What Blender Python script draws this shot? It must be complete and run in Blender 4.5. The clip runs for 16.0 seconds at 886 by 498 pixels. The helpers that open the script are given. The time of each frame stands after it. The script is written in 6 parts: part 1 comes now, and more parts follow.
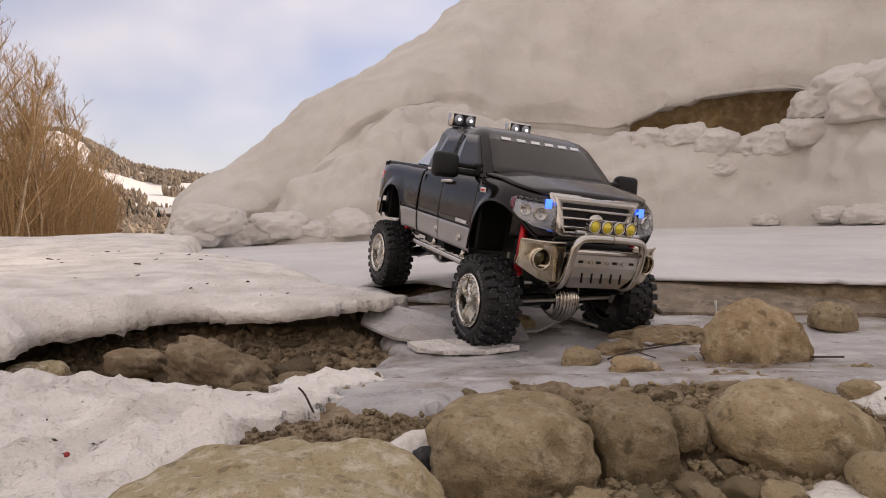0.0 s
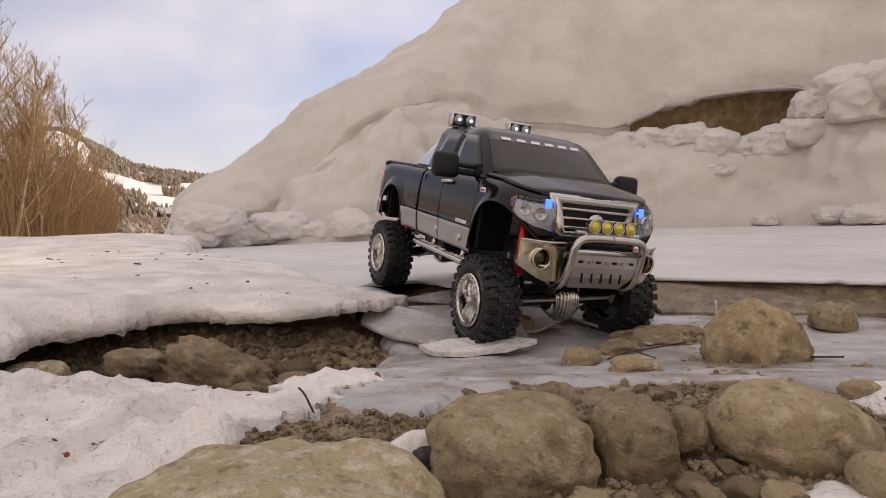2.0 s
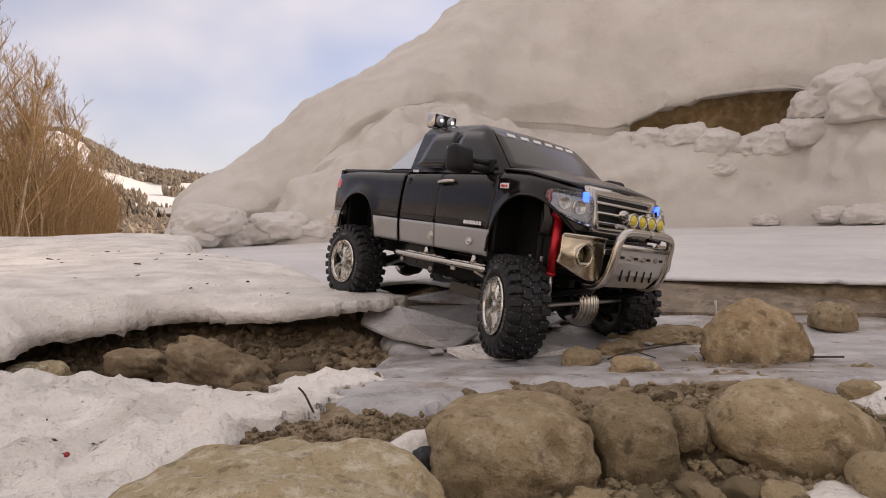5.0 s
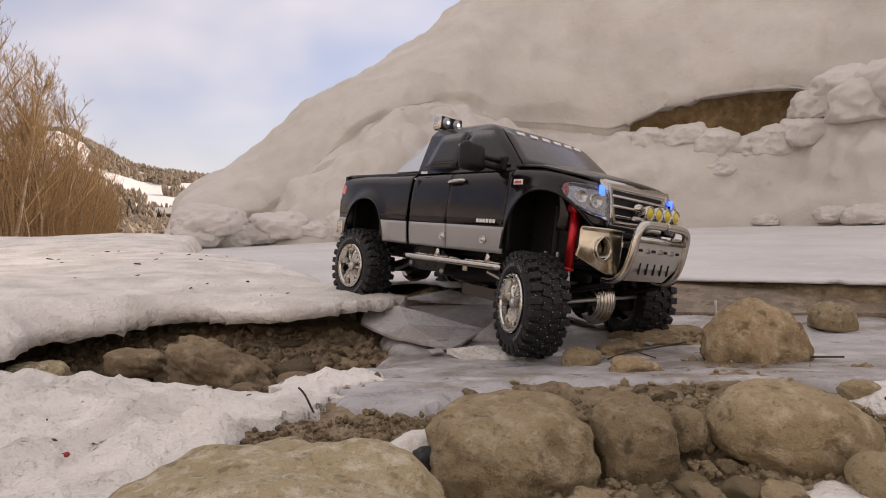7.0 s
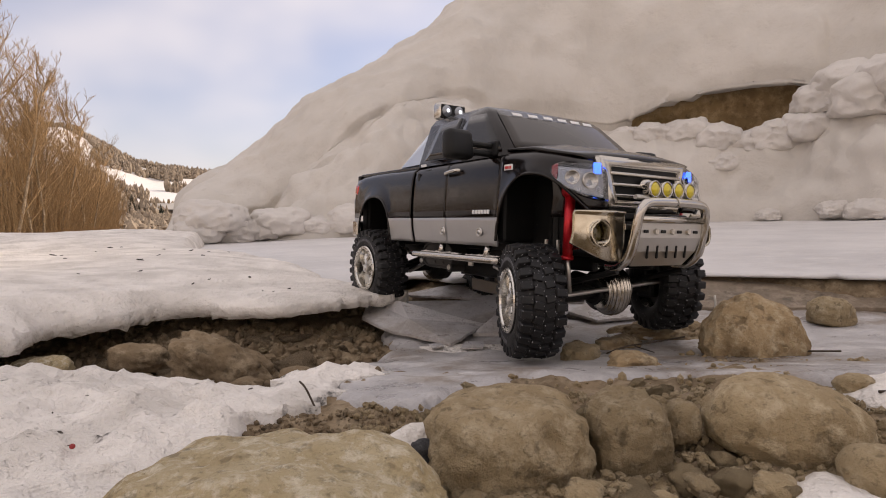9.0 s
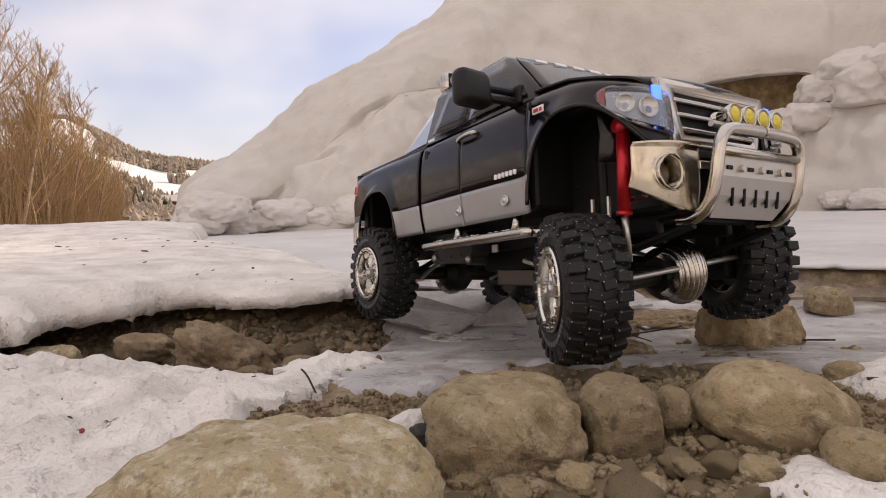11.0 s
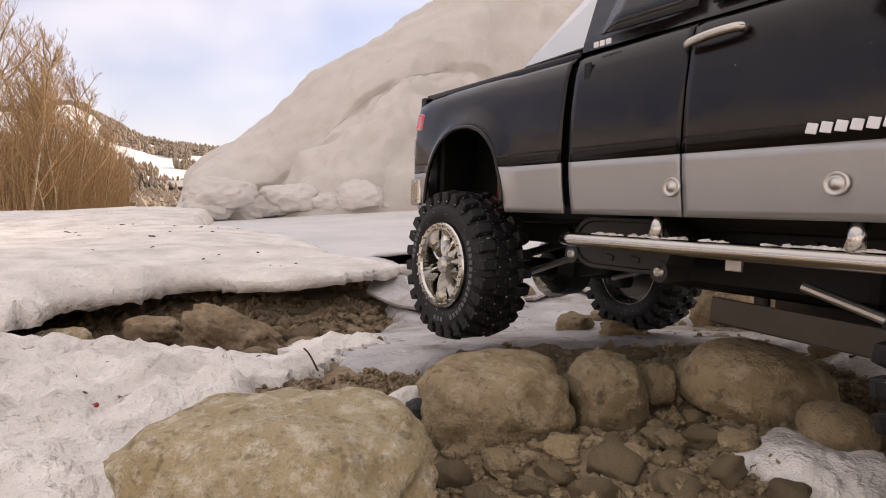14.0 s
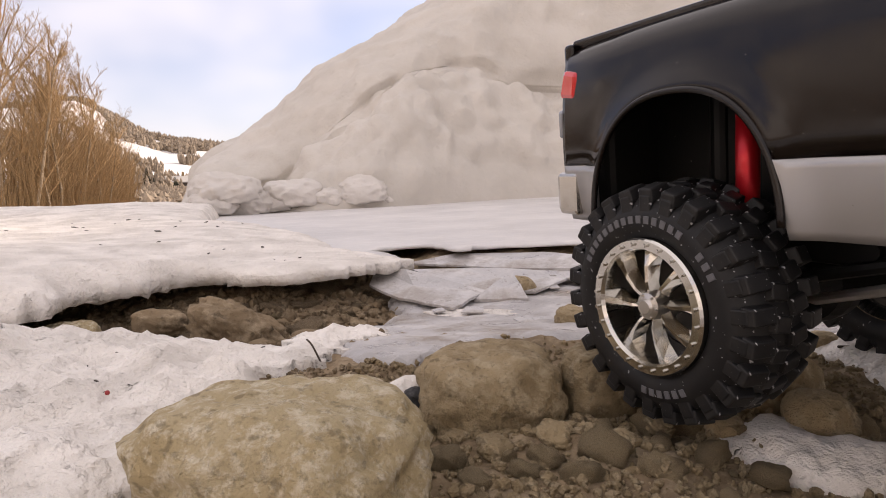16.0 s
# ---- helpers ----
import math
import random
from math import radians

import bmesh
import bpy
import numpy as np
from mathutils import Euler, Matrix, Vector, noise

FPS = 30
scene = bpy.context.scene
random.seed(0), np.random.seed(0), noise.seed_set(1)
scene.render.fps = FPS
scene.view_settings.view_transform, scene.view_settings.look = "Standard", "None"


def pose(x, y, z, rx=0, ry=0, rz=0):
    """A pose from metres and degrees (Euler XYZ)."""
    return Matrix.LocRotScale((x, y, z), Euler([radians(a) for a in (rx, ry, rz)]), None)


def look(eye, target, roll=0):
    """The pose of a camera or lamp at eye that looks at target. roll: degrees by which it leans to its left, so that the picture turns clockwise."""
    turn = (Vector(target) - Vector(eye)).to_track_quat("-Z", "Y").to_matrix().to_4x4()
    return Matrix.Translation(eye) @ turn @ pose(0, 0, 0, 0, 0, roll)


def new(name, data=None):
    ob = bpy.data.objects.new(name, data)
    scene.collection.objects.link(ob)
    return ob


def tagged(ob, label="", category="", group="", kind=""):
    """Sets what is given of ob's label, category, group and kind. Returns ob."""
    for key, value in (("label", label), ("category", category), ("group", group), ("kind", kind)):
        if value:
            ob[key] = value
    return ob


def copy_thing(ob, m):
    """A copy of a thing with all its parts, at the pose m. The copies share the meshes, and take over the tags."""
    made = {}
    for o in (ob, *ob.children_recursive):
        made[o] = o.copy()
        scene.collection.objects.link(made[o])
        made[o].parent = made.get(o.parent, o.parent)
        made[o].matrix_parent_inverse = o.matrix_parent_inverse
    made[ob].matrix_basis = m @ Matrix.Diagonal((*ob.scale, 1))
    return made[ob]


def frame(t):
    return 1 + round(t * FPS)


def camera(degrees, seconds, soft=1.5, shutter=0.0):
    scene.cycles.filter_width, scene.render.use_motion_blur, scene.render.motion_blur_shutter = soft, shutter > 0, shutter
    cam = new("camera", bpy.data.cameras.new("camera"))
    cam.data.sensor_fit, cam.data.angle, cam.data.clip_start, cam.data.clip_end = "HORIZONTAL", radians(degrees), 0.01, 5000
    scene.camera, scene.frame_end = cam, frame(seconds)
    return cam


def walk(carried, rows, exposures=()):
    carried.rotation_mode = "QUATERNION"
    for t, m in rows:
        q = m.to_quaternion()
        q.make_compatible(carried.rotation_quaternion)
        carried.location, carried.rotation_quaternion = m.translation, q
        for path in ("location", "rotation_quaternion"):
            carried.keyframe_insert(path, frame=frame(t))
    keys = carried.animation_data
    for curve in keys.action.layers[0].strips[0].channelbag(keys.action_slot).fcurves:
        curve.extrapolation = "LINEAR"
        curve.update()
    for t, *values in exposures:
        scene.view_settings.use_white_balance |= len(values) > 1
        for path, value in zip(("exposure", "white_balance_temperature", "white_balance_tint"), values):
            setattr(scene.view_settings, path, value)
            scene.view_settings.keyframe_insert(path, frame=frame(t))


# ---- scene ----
cam = camera(73.51, 16.0, soft=1.0)
walk(cam, [
    (0, pose(0.0000, 0.0000, 0.1600, 86.948, 1.797, -0.096)),
    (8, pose(0.0000, 0.0000, 0.1600, 86.948, 1.797, -0.096)),
    (8.5, pose(0.0011, -0.0023, 0.1601, 86.674, 1.844, 0.011)),
    (9, pose(0.0021, -0.0045, 0.1602, 86.519, 1.881, 0.089)),
    (11.5, pose(0.0069, -0.0151, 0.1605, 85.381, 2.051, 0.491)),
    (12.5, pose(0.0090, -0.0196, 0.1605, 84.880, 2.122, 0.671)),
    (13.5, pose(0.0110, -0.0240, 0.1605, 84.398, 2.181, 0.825)),
    (14.5, pose(0.0133, -0.0294, 0.1605, 84.032, 2.251, 1.006)),
    (15.5, pose(0.0155, -0.0347, 0.1606, 83.777, 2.327, 1.208)),
    (16, pose(0.0166, -0.0376, 0.1606, 83.710, 2.372, 1.333)),
], exposures=[(0, 0.07, 7160, 16), (8.0, 0.07, 7160, 16), (11.5, 0.26, 7120, 16), (13.5, 0.35, 7080, 17), (16.0, 0.41, 7080, 17)])

# ---- light: winter cloud, thickened overhead to add light, low sun behind the snow bank ----
SUN_EL, SUN_AZ = radians(26), radians(50)
world = bpy.data.worlds.new("winter_sky")
scene.world = world
world.use_nodes = True
wn, wl = world.node_tree.nodes, world.node_tree.links
wn.clear()
w_out = wn.new("ShaderNodeOutputWorld")
w_bg = wn.new("ShaderNodeBackground")
w_sky = wn.new("ShaderNodeTexSky")
w_sky.sky_type, w_sky.sun_disc = "NISHITA", False
w_sky.sun_elevation, w_sky.sun_rotation = SUN_EL, SUN_AZ
w_sky.air_density, w_sky.dust_density, w_sky.ozone_density = 1.2, 0.6, 4.0
w_tc = wn.new("ShaderNodeTexCoord")
w_map = wn.new("ShaderNodeMapping")
w_map.inputs["Scale"].default_value = (1.0, 1.0, 1.7)
w_map.inputs["Location"].default_value = (0.35, 0.1, 0.2)
w_noise = wn.new("ShaderNodeTexNoise")
w_noise.inputs["Scale"].default_value = 2.2
w_noise.inputs["Detail"].default_value = 3.2
w_noise.inputs["Roughness"].default_value = 0.55
w_ramp = wn.new("ShaderNodeValToRGB")
w_ramp.color_ramp.elements[0].position = 0.22
w_ramp.color_ramp.elements[1].position = 0.70
w_mix = wn.new("ShaderNodeMix")
w_mix.data_type = "RGBA"
w_mix.inputs[7].default_value = (7.2, 7.12, 7.5, 1)
wl.new(w_tc.outputs["Generated"], w_map.inputs["Vector"])
wl.new(w_map.outputs[0], w_noise.inputs["Vector"])
w_sep = wn.new("ShaderNodeSeparateXYZ")
w_off = wn.new("ShaderNodeMath")
w_off.operation, w_off.inputs[1].default_value = "SUBTRACT", 0.27
w_sq = wn.new("ShaderNodeMath")
w_sq.operation = "MULTIPLY"
w_low = wn.new("ShaderNodeMath")
w_low.operation = "MULTIPLY_ADD"
w_low.inputs[1].default_value, w_low.inputs[2].default_value = 2.6, -0.09
w_sum = wn.new("ShaderNodeMath")
w_sum.operation = "ADD"
wl.new(w_tc.outputs["Generated"], w_sep.inputs[0])
wl.new(w_sep.outputs[2], w_off.inputs[0])
wl.new(w_off.outputs[0], w_sq.inputs[0])
wl.new(w_off.outputs[0], w_sq.inputs[1])
wl.new(w_sq.outputs[0], w_low.inputs[0])
wl.new(w_noise.outputs["Fac"], w_sum.inputs[0])
wl.new(w_low.outputs[0], w_sum.inputs[1])
wl.new(w_sum.outputs[0], w_ramp.inputs[0])
wl.new(w_ramp.outputs[0], w_mix.inputs[0])
w_blue = wn.new("ShaderNodeMix")
w_blue.data_type, w_blue.blend_type = "RGBA", "MULTIPLY"
w_blue.inputs[0].default_value, w_blue.inputs[7].default_value = 1.0, (1.10, 0.99, 1.12, 1)
wl.new(w_sky.outputs[0], w_blue.inputs[6])
wl.new(w_blue.outputs[2], w_mix.inputs[6])
wl.new(w_mix.outputs[2], w_bg.inputs["Color"])
w_bg.inputs["Strength"].default_value = 0.120
wl.new(w_bg.outputs[0], w_out.inputs[0])

sun = new("sun", bpy.data.lights.new("sun", "SUN"))
sun.data.energy, sun.data.angle, sun.data.color = 3.2, radians(4), (1.0, 0.88, 0.72)
sun.matrix_world = look((0, 0, 0), (-math.sin(SUN_AZ) * math.cos(SUN_EL), -math.cos(SUN_AZ) * math.cos(SUN_EL), -math.sin(SUN_EL)))


# ---- materials ----
def mat(name, base, rough=0.5, metal=0.0, spec=0.5, coat=0.0):
    m = bpy.data.materials.new(name)
    m.use_nodes = True
    b = m.node_tree.nodes["Principled BSDF"]
    b.inputs["Base Color"].default_value = (*base, 1)
    b.inputs["Roughness"].default_value = rough
    b.inputs["Metallic"].default_value = metal
    b.inputs["Specular IOR Level"].default_value = spec
    b.inputs["Coat Weight"].default_value = coat
    b.inputs["Coat Roughness"].default_value = 0.08
    return m


def noise_node(m, scale, detail=6.0, rough=0.6, space="Object", stretch=(1, 1, 1)):
    n, l = m.node_tree.nodes, m.node_tree.links
    tc, mp, nz = n.new("ShaderNodeTexCoord"), n.new("ShaderNodeMapping"), n.new("ShaderNodeTexNoise")
    mp.inputs["Scale"].default_value = stretch
    nz.inputs["Scale"].default_value, nz.inputs["Detail"].default_value, nz.inputs["Roughness"].default_value = scale, detail, rough
    l.new(tc.outputs[space], mp.inputs["Vector"])
    l.new(mp.outputs[0], nz.inputs["Vector"])
    return nz


def ramp(m, src, stops):
    n, l = m.node_tree.nodes, m.node_tree.links
    r = n.new("ShaderNodeValToRGB")
    e = r.color_ramp.elements
    while len(e) < len(stops):
        e.new(0.5)
    for k, (p, c) in enumerate(stops):
        e[k].position = p
        e[k].color = (*c, 1) if len(c) == 3 else c
    l.new(src, r.inputs[0])
    return r


def mixed(m, fac, a, b):
    n, l = m.node_tree.nodes, m.node_tree.links
    x = n.new("ShaderNodeMix")
    x.data_type = "RGBA"
    for sock, v in ((0, fac), (6, a), (7, b)):
        if isinstance(v, (int, float)):
            x.inputs[sock].default_value = v
        elif isinstance(v, tuple):
            x.inputs[sock].default_value = (*v, 1)
        else:
            l.new(v, x.inputs[sock])
    return x.outputs[2]


def bump(m, src, dist, strength=1.0, before=None):
    n, l = m.node_tree.nodes, m.node_tree.links
    b = n.new("ShaderNodeBump")
    b.inputs["Distance"].default_value, b.inputs["Strength"].default_value = dist, strength
    l.new(src, b.inputs["Height"])
    if before is not None:
        l.new(before, b.inputs["Normal"])
    return b.outputs[0]


def wire(m, color=None, normal=None, rough=None):
    b, l = m.node_tree.nodes["Principled BSDF"], m.node_tree.links
    if color is not None:
        l.new(color, b.inputs["Base Color"])
    if normal is not None:
        l.new(normal, b.inputs["Normal"])
    if rough is not None:
        l.new(rough, b.inputs["Roughness"])
    return m


def snow_material(name, scale, grain, tint=(0.80, 0.80, 0.82), low=(0.66, 0.66, 0.69), relief=0.01):
    m = mat(name, tint, 0.75, 0, 0.25)
    big, fine = noise_node(m, scale, 5), noise_node(m, grain, 4, 0.7)
    c = mixed(m, ramp(m, big.outputs["Fac"], [(0.32, (0, 0, 0)), (0.62, (1, 1, 1))]).outputs[0], low, tint)
    dirt = noise_node(m, grain * 0.55, 2, 0.5)
    c = mixed(m, ramp(m, dirt.outputs["Fac"], [(0.70, (0, 0, 0)), (0.80, (0.35, 0.35, 0.35))]).outputs[0], c, (0.30, 0.26, 0.21))
    n1 = bump(m, big.outputs["Fac"], relief)
    return wire(m, c, bump(m, fine.outputs["Fac"], relief * 0.20, 1.0, n1))


def stone_material(name, a, b, c, scale=18.0, grain=160.0, rough=0.85, relief=0.0042):
    m = mat(name, a, rough, 0, 0.3)
    n, l = m.node_tree.nodes, m.node_tree.links
    big, mid, fine = noise_node(m, scale, 5), noise_node(m, scale * 3.3, 6, 0.7), noise_node(m, grain, 4, 0.75)
    col = mixed(m, ramp(m, big.outputs["Fac"], [(0.35, (0, 0, 0)), (0.65, (1, 1, 1))]).outputs[0], a, b)
    col = mixed(m, ramp(m, mid.outputs["Fac"], [(0.48, (0, 0, 0)), (0.66, (0.9, 0.9, 0.9))]).outputs[0], col, c)
    col = mixed(m, ramp(m, fine.outputs["Fac"], [(0.54, (0, 0, 0)), (0.68, (0.6, 0.6, 0.6))]).outputs[0], col, tuple(v * 0.40 for v in a))
    pits = noise_node(m, grain * 0.42, 3, 0.6)
    col = mixed(m, ramp(m, pits.outputs["Fac"], [(0.60, (0, 0, 0)), (0.67, (0.55, 0.55, 0.55))]).outputs[0], col, tuple(v * 0.35 for v in b))
    info = n.new("ShaderNodeObjectInfo")
    hsv = n.new("ShaderNodeHueSaturation")
    mr = n.new("ShaderNodeMapRange")
    mr.inputs[3].default_value, mr.inputs[4].default_value = 0.78, 1.18
    l.new(info.outputs["Random"], mr.inputs[0])
    l.new(mr.outputs[0], hsv.inputs["Value"])
    l.new(col, hsv.inputs["Color"])
    n1 = bump(m, mid.outputs["Fac"], relief)
    return wire(m, hsv.outputs[0], bump(m, fine.outputs["Fac"], relief * 0.34, 1.0, n1))


SNOW_BANK = snow_material("bank_snow", 2.4, 14, (0.57, 0.535, 0.490), (0.49, 0.458, 0.415), 0.034)
SNOW_CLOD = snow_material("clod_snow", 4.0, 24, (0.61, 0.575, 0.540), (0.54, 0.508, 0.472), 0.024)
SNOW = snow_material("crusted_snow", 13, 105, (0.81, 0.765, 0.715), (0.57, 0.53, 0.485), 0.022)
STONE = stone_material("river_stone", (0.37, 0.285, 0.170), (0.26, 0.192, 0.108), (0.47, 0.385, 0.26), 22, 240, 0.88, 0.0055)
STONE_PALE = stone_material("pale_granite", (0.45, 0.37, 0.235), (0.38, 0.295, 0.165), (0.62, 0.56, 0.44), 40, 210, 0.88, 0.0050)
CLAY = stone_material("clay_lump", (0.36, 0.265, 0.155), (0.22, 0.15, 0.08), (0.45, 0.37, 0.25), 24, 120, 0.95)
DIRT = stone_material("river_bed_dirt", (0.24, 0.175, 0.108), (0.15, 0.108, 0.066), (0.33, 0.26, 0.175), 12, 130, 0.95)
MUD = stone_material("bank_earth", (0.27, 0.185, 0.09), (0.18, 0.12, 0.06), (0.34, 0.25, 0.145), 4, 24, 0.95)


def ice_material(name, a, b, rough=0.32, stain=0.0):
    m = mat(name, a, rough, 0, 0.5)
    big, mid, fine = noise_node(m, 3.2, 6), noise_node(m, 17, 7, 0.7, "Object", (1, 1.25, 1)), noise_node(m, 190, 3, 0.6)
    c = mixed(m, ramp(m, big.outputs["Fac"], [(0.38, (0, 0, 0)), (0.62, (1, 1, 1))]).outputs[0], a, b)
    c = mixed(m, ramp(m, mid.outputs["Fac"], [(0.48, (0, 0, 0)), (0.68, (0.7, 0.7, 0.7))]).outputs[0], c, (0.69, 0.665, 0.645))
    if stain:
        dirt, grit = noise_node(m, 5.5, 7, 0.7), noise_node(m, 75, 5, 0.75)
        c = mixed(m, ramp(m, dirt.outputs["Fac"], [(0.50, (0, 0, 0)), (0.60, (stain,) * 3)]).outputs[0], c, (0.20, 0.155, 0.115))
        c = mixed(m, ramp(m, grit.outputs["Fac"], [(0.60, (0, 0, 0)), (0.70, (stain,) * 3)]).outputs[0], c, (0.13, 0.10, 0.075))
    r = ramp(m, mid.outputs["Fac"], [(0.38, (rough * 0.8,) * 3), (0.66, (0.75,) * 3)])
    n1 = bump(m, mid.outputs["Fac"], 0.006, 0.9)
    return wire(m, c, bump(m, fine.outputs["Fac"], 0.0009, 0.9, n1), r.outputs[0])


# dirt-stained; its base is also darkened for the shade under the truck
ICE = ice_material("lower_ice", (0.30, 0.285, 0.28), (0.48, 0.462, 0.462), 0.28, 0.75)
ICE_FAR = ice_material("river_ice", (0.51, 0.495, 0.49), (0.63, 0.61, 0.60), 0.45)
ICE_SLAB = ice_material("broken_ice", (0.40, 0.39, 0.395), (0.52, 0.505, 0.505), 0.25, 0.6)


# ---- mesh helpers ----
def mesh_object(name, bm, material, parent=None, smooth=True):
    me = bpy.data.meshes.new(name)
    bm.normal_update()
    bm.to_mesh(me)
    bm.free()
    for mm in (material if isinstance(material, (list, tuple)) else [material]):
        me.materials.append(mm)
    if smooth:
        for p in me.polygons:
            p.use_smooth = True
    ob = new(name, me)
    ob.parent = parent
    return ob


def part(name, bm, material, parent, label="", smooth=False):
    return tagged(mesh_object(name, bm, material, parent, smooth), label)


def soft(a, b, v):
    k = np.clip((v - a) / (b - a), 0, 1)
    return k * k * (3 - 2 * k)


def fbm(x, y, scale, octaves=4, seed=0.0):
    """Smooth noise over arrays, about -1 to 1."""
    out = np.zeros(np.shape(x))
    flat = out.ravel()
    xs, ys = np.ravel(x), np.ravel(y)
    for i in range(flat.size):
        flat[i] = noise.fractal((xs[i] * scale + seed, ys[i] * scale - seed * 0.7, seed), 0.9, 2.1, octaves)
    return out


def inside_distance(x, y, poly):
    """Signed distance to a closed outline, positive inside."""
    best, inner = np.full(x.shape, 1e9), np.zeros(x.shape, bool)
    for (ax, ay), (bx, by) in zip(poly, poly[1:] + poly[:1]):
        ex, ey = bx - ax, by - ay
        k = np.clip(((x - ax) * ex + (y - ay) * ey) / (ex * ex + ey * ey + 1e-12), 0, 1)
        best = np.minimum(best, np.hypot(x - ax - k * ex, y - ay - k * ey))
        if ey != 0:
            cross = ((ay > y) != (by > y)) & (x < ex * (y - ay) / ey + ax)
            inner ^= cross
    return np.where(inner, best, -best)


def sheet(name, poly, cell, top, bottom, material, ragged=0.01, ragged_scale=20.0, seed=1.0, smooth=True):
    """A slab over an outline: top(x, y, distance inside) and bottom(x, y, distance) give its heights."""
    px = [p[0] for p in poly]
    py = [p[1] for p in poly]
    gx = np.arange(min(px) - 3 * cell, max(px) + 4 * cell, cell)
    gy = np.arange(min(py) - 3 * cell, max(py) + 4 * cell, cell)
    X, Y = np.meshgrid(gx, gy)
    sd = inside_distance(X, Y, poly) + (ragged * fbm(X, Y, ragged_scale, 4, seed) if ragged else 0)
    keep = sd > -cell * 0.75
    dy, dx = np.gradient(sd, cell)
    ln = np.hypot(dx, dy) + 1e-9
    rim = keep & (sd < cell * 0.4)
    X = np.where(rim, X - dx / ln * sd * 0.95, X)
    Y = np.where(rim, Y - dy / ln * sd * 0.95, Y)
    sd = np.where(rim, 0.0, np.maximum(sd, 0))
    Zt, Zb = top(X, Y, sd), bottom(X, Y, sd)
    Zb = np.minimum(Zb, Zt - 0.0005)
    idx = -np.ones(X.shape, int)
    idx[keep] = np.arange(keep.sum())
    n = int(keep.sum())
    q = keep[:-1, :-1] & keep[1:, :-1] & keep[1:, 1:] & keep[:-1, 1:]
    a, b, c, d = (idx[:-1, :-1][q], idx[:-1, 1:][q], idx[1:, 1:][q], idx[1:, :-1][q])
    tops = np.stack([a, b, c, d], 1)
    edges = {}
    for f4 in tops.tolist():
        for e in zip(f4, f4[1:] + f4[:1]):
            if (e[1], e[0]) in edges:
                del edges[(e[1], e[0])]
            else:
                edges[e] = 1
    verts = np.concatenate([np.stack([X[keep], Y[keep], Zt[keep]], 1), np.stack([X[keep], Y[keep], Zb[keep]], 1)])
    faces = tops.tolist() + (tops[:, ::-1] + n).tolist() + [[e[1], e[0], e[0] + n, e[1] + n] for e in edges]
    me = bpy.data.meshes.new(name)
    me.from_pydata(verts.tolist(), [], faces)
    bm = bmesh.new()
    bm.from_mesh(me)
    bmesh.ops.delete(bm, geom=[v for v in bm.verts if not v.link_faces], context="VERTS")
    bpy.data.meshes.remove(me)
    return mesh_object(name, bm, material, None, smooth)


def rock_mesh(size, seed, rough=0.16, detail=3, flat=0.0, lumps=2.2, power=2.6):
    """A worn boulder: a rounded box shape with noise."""
    bm = bmesh.new()
    bmesh.ops.create_icosphere(bm, subdivisions=detail, radius=1.0)
    for v in bm.verts:
        p = v.co.normalized()
        k = (abs(p.x) ** power + abs(p.y) ** power + abs(p.z) ** power) ** (-1 / power)
        q = p * k
        s = Vector((seed * 3.1, seed * 1.7, -seed))
        k2 = 1 + rough * noise.fractal(p * lumps * 0.5 + s, 0.8, 2.0, 5) + rough * 0.35 * noise.noise(p * lumps * 2.1 + s)
        q = q * k2
        if q.z < -0.55:
            q.z = -0.55 + (q.z + 0.55) * 0.4
        v.co = Vector((q.x * size[0] / 2, q.y * size[1] / 2, q.z * size[2] / 2))
    return bm


def rock(name, at, size, turn, seed, material, label, category="rock", **k):
    ob = mesh_object(name, rock_mesh(size, seed, **k), material)
    ob.matrix_world = pose(*at, *turn)
    return tagged(ob, label, category)


# ---- ground: the river bed, one sheet to the horizon ----
HOLE = [(-0.95, 0.50), (-0.52, 0.52), (-0.42, 0.55), (-0.30, 0.505), (-0.20, 0.44), (-0.13, 0.45), (-0.10, 0.55), (-0.08, 0.62), (-0.05, 0.75), (-0.02, 0.90), (-0.05, 1.25), (-0.5, 1.35), (-0.95, 1.1)]


def shore(y):
    """Rise of the stony bar towards the near side."""
    return np.interp(y, [0.22, 0.30, 0.36, 0.41, 0.46, 0.51, 0.56, 0.61, 0.67], [0.036, 0.039, 0.042, 0.040, 0.035, 0.026, 0.016, 0.007, 0.0])


def bed(x, y):
    z = -0.012 + shore(y)
    z = z - 0.016 * soft(-0.02, 0.05, inside_distance(x, y, HOLE))
    z = z + 0.050 * soft(0.84, 1.10, y) * soft(-0.25, 0.0, x) + (0.040 + 0.010 * soft(0.0, 0.08, inside_distance(x, y, HOLE))) * soft(0.60, 0.88, y) * soft(0.0, -0.25, x)
    return z


def bed_fine(x, y):
    near = soft(3.0, 1.0, np.hypot(x, y - 0.6))
    return bed(x, y) + near * (0.008 * fbm(x, y, 9, 4, 3.1) + 0.0065 * fbm(x, y, 38, 4, 8.2))


def graded(lo, hi, fine_lo, fine_hi, cell, grow=1.22):
    mid = list(np.arange(fine_lo, fine_hi, cell))
    out, step, v = [], cell, fine_hi
    while v < hi:
        out.append(v)
        step *= grow
        v += step
    pre, step, v = [], cell, fine_lo - cell
    while v > lo:
        pre.append(v)
        step *= grow
        v -= step
    return np.array(pre[::-1] + mid + out)


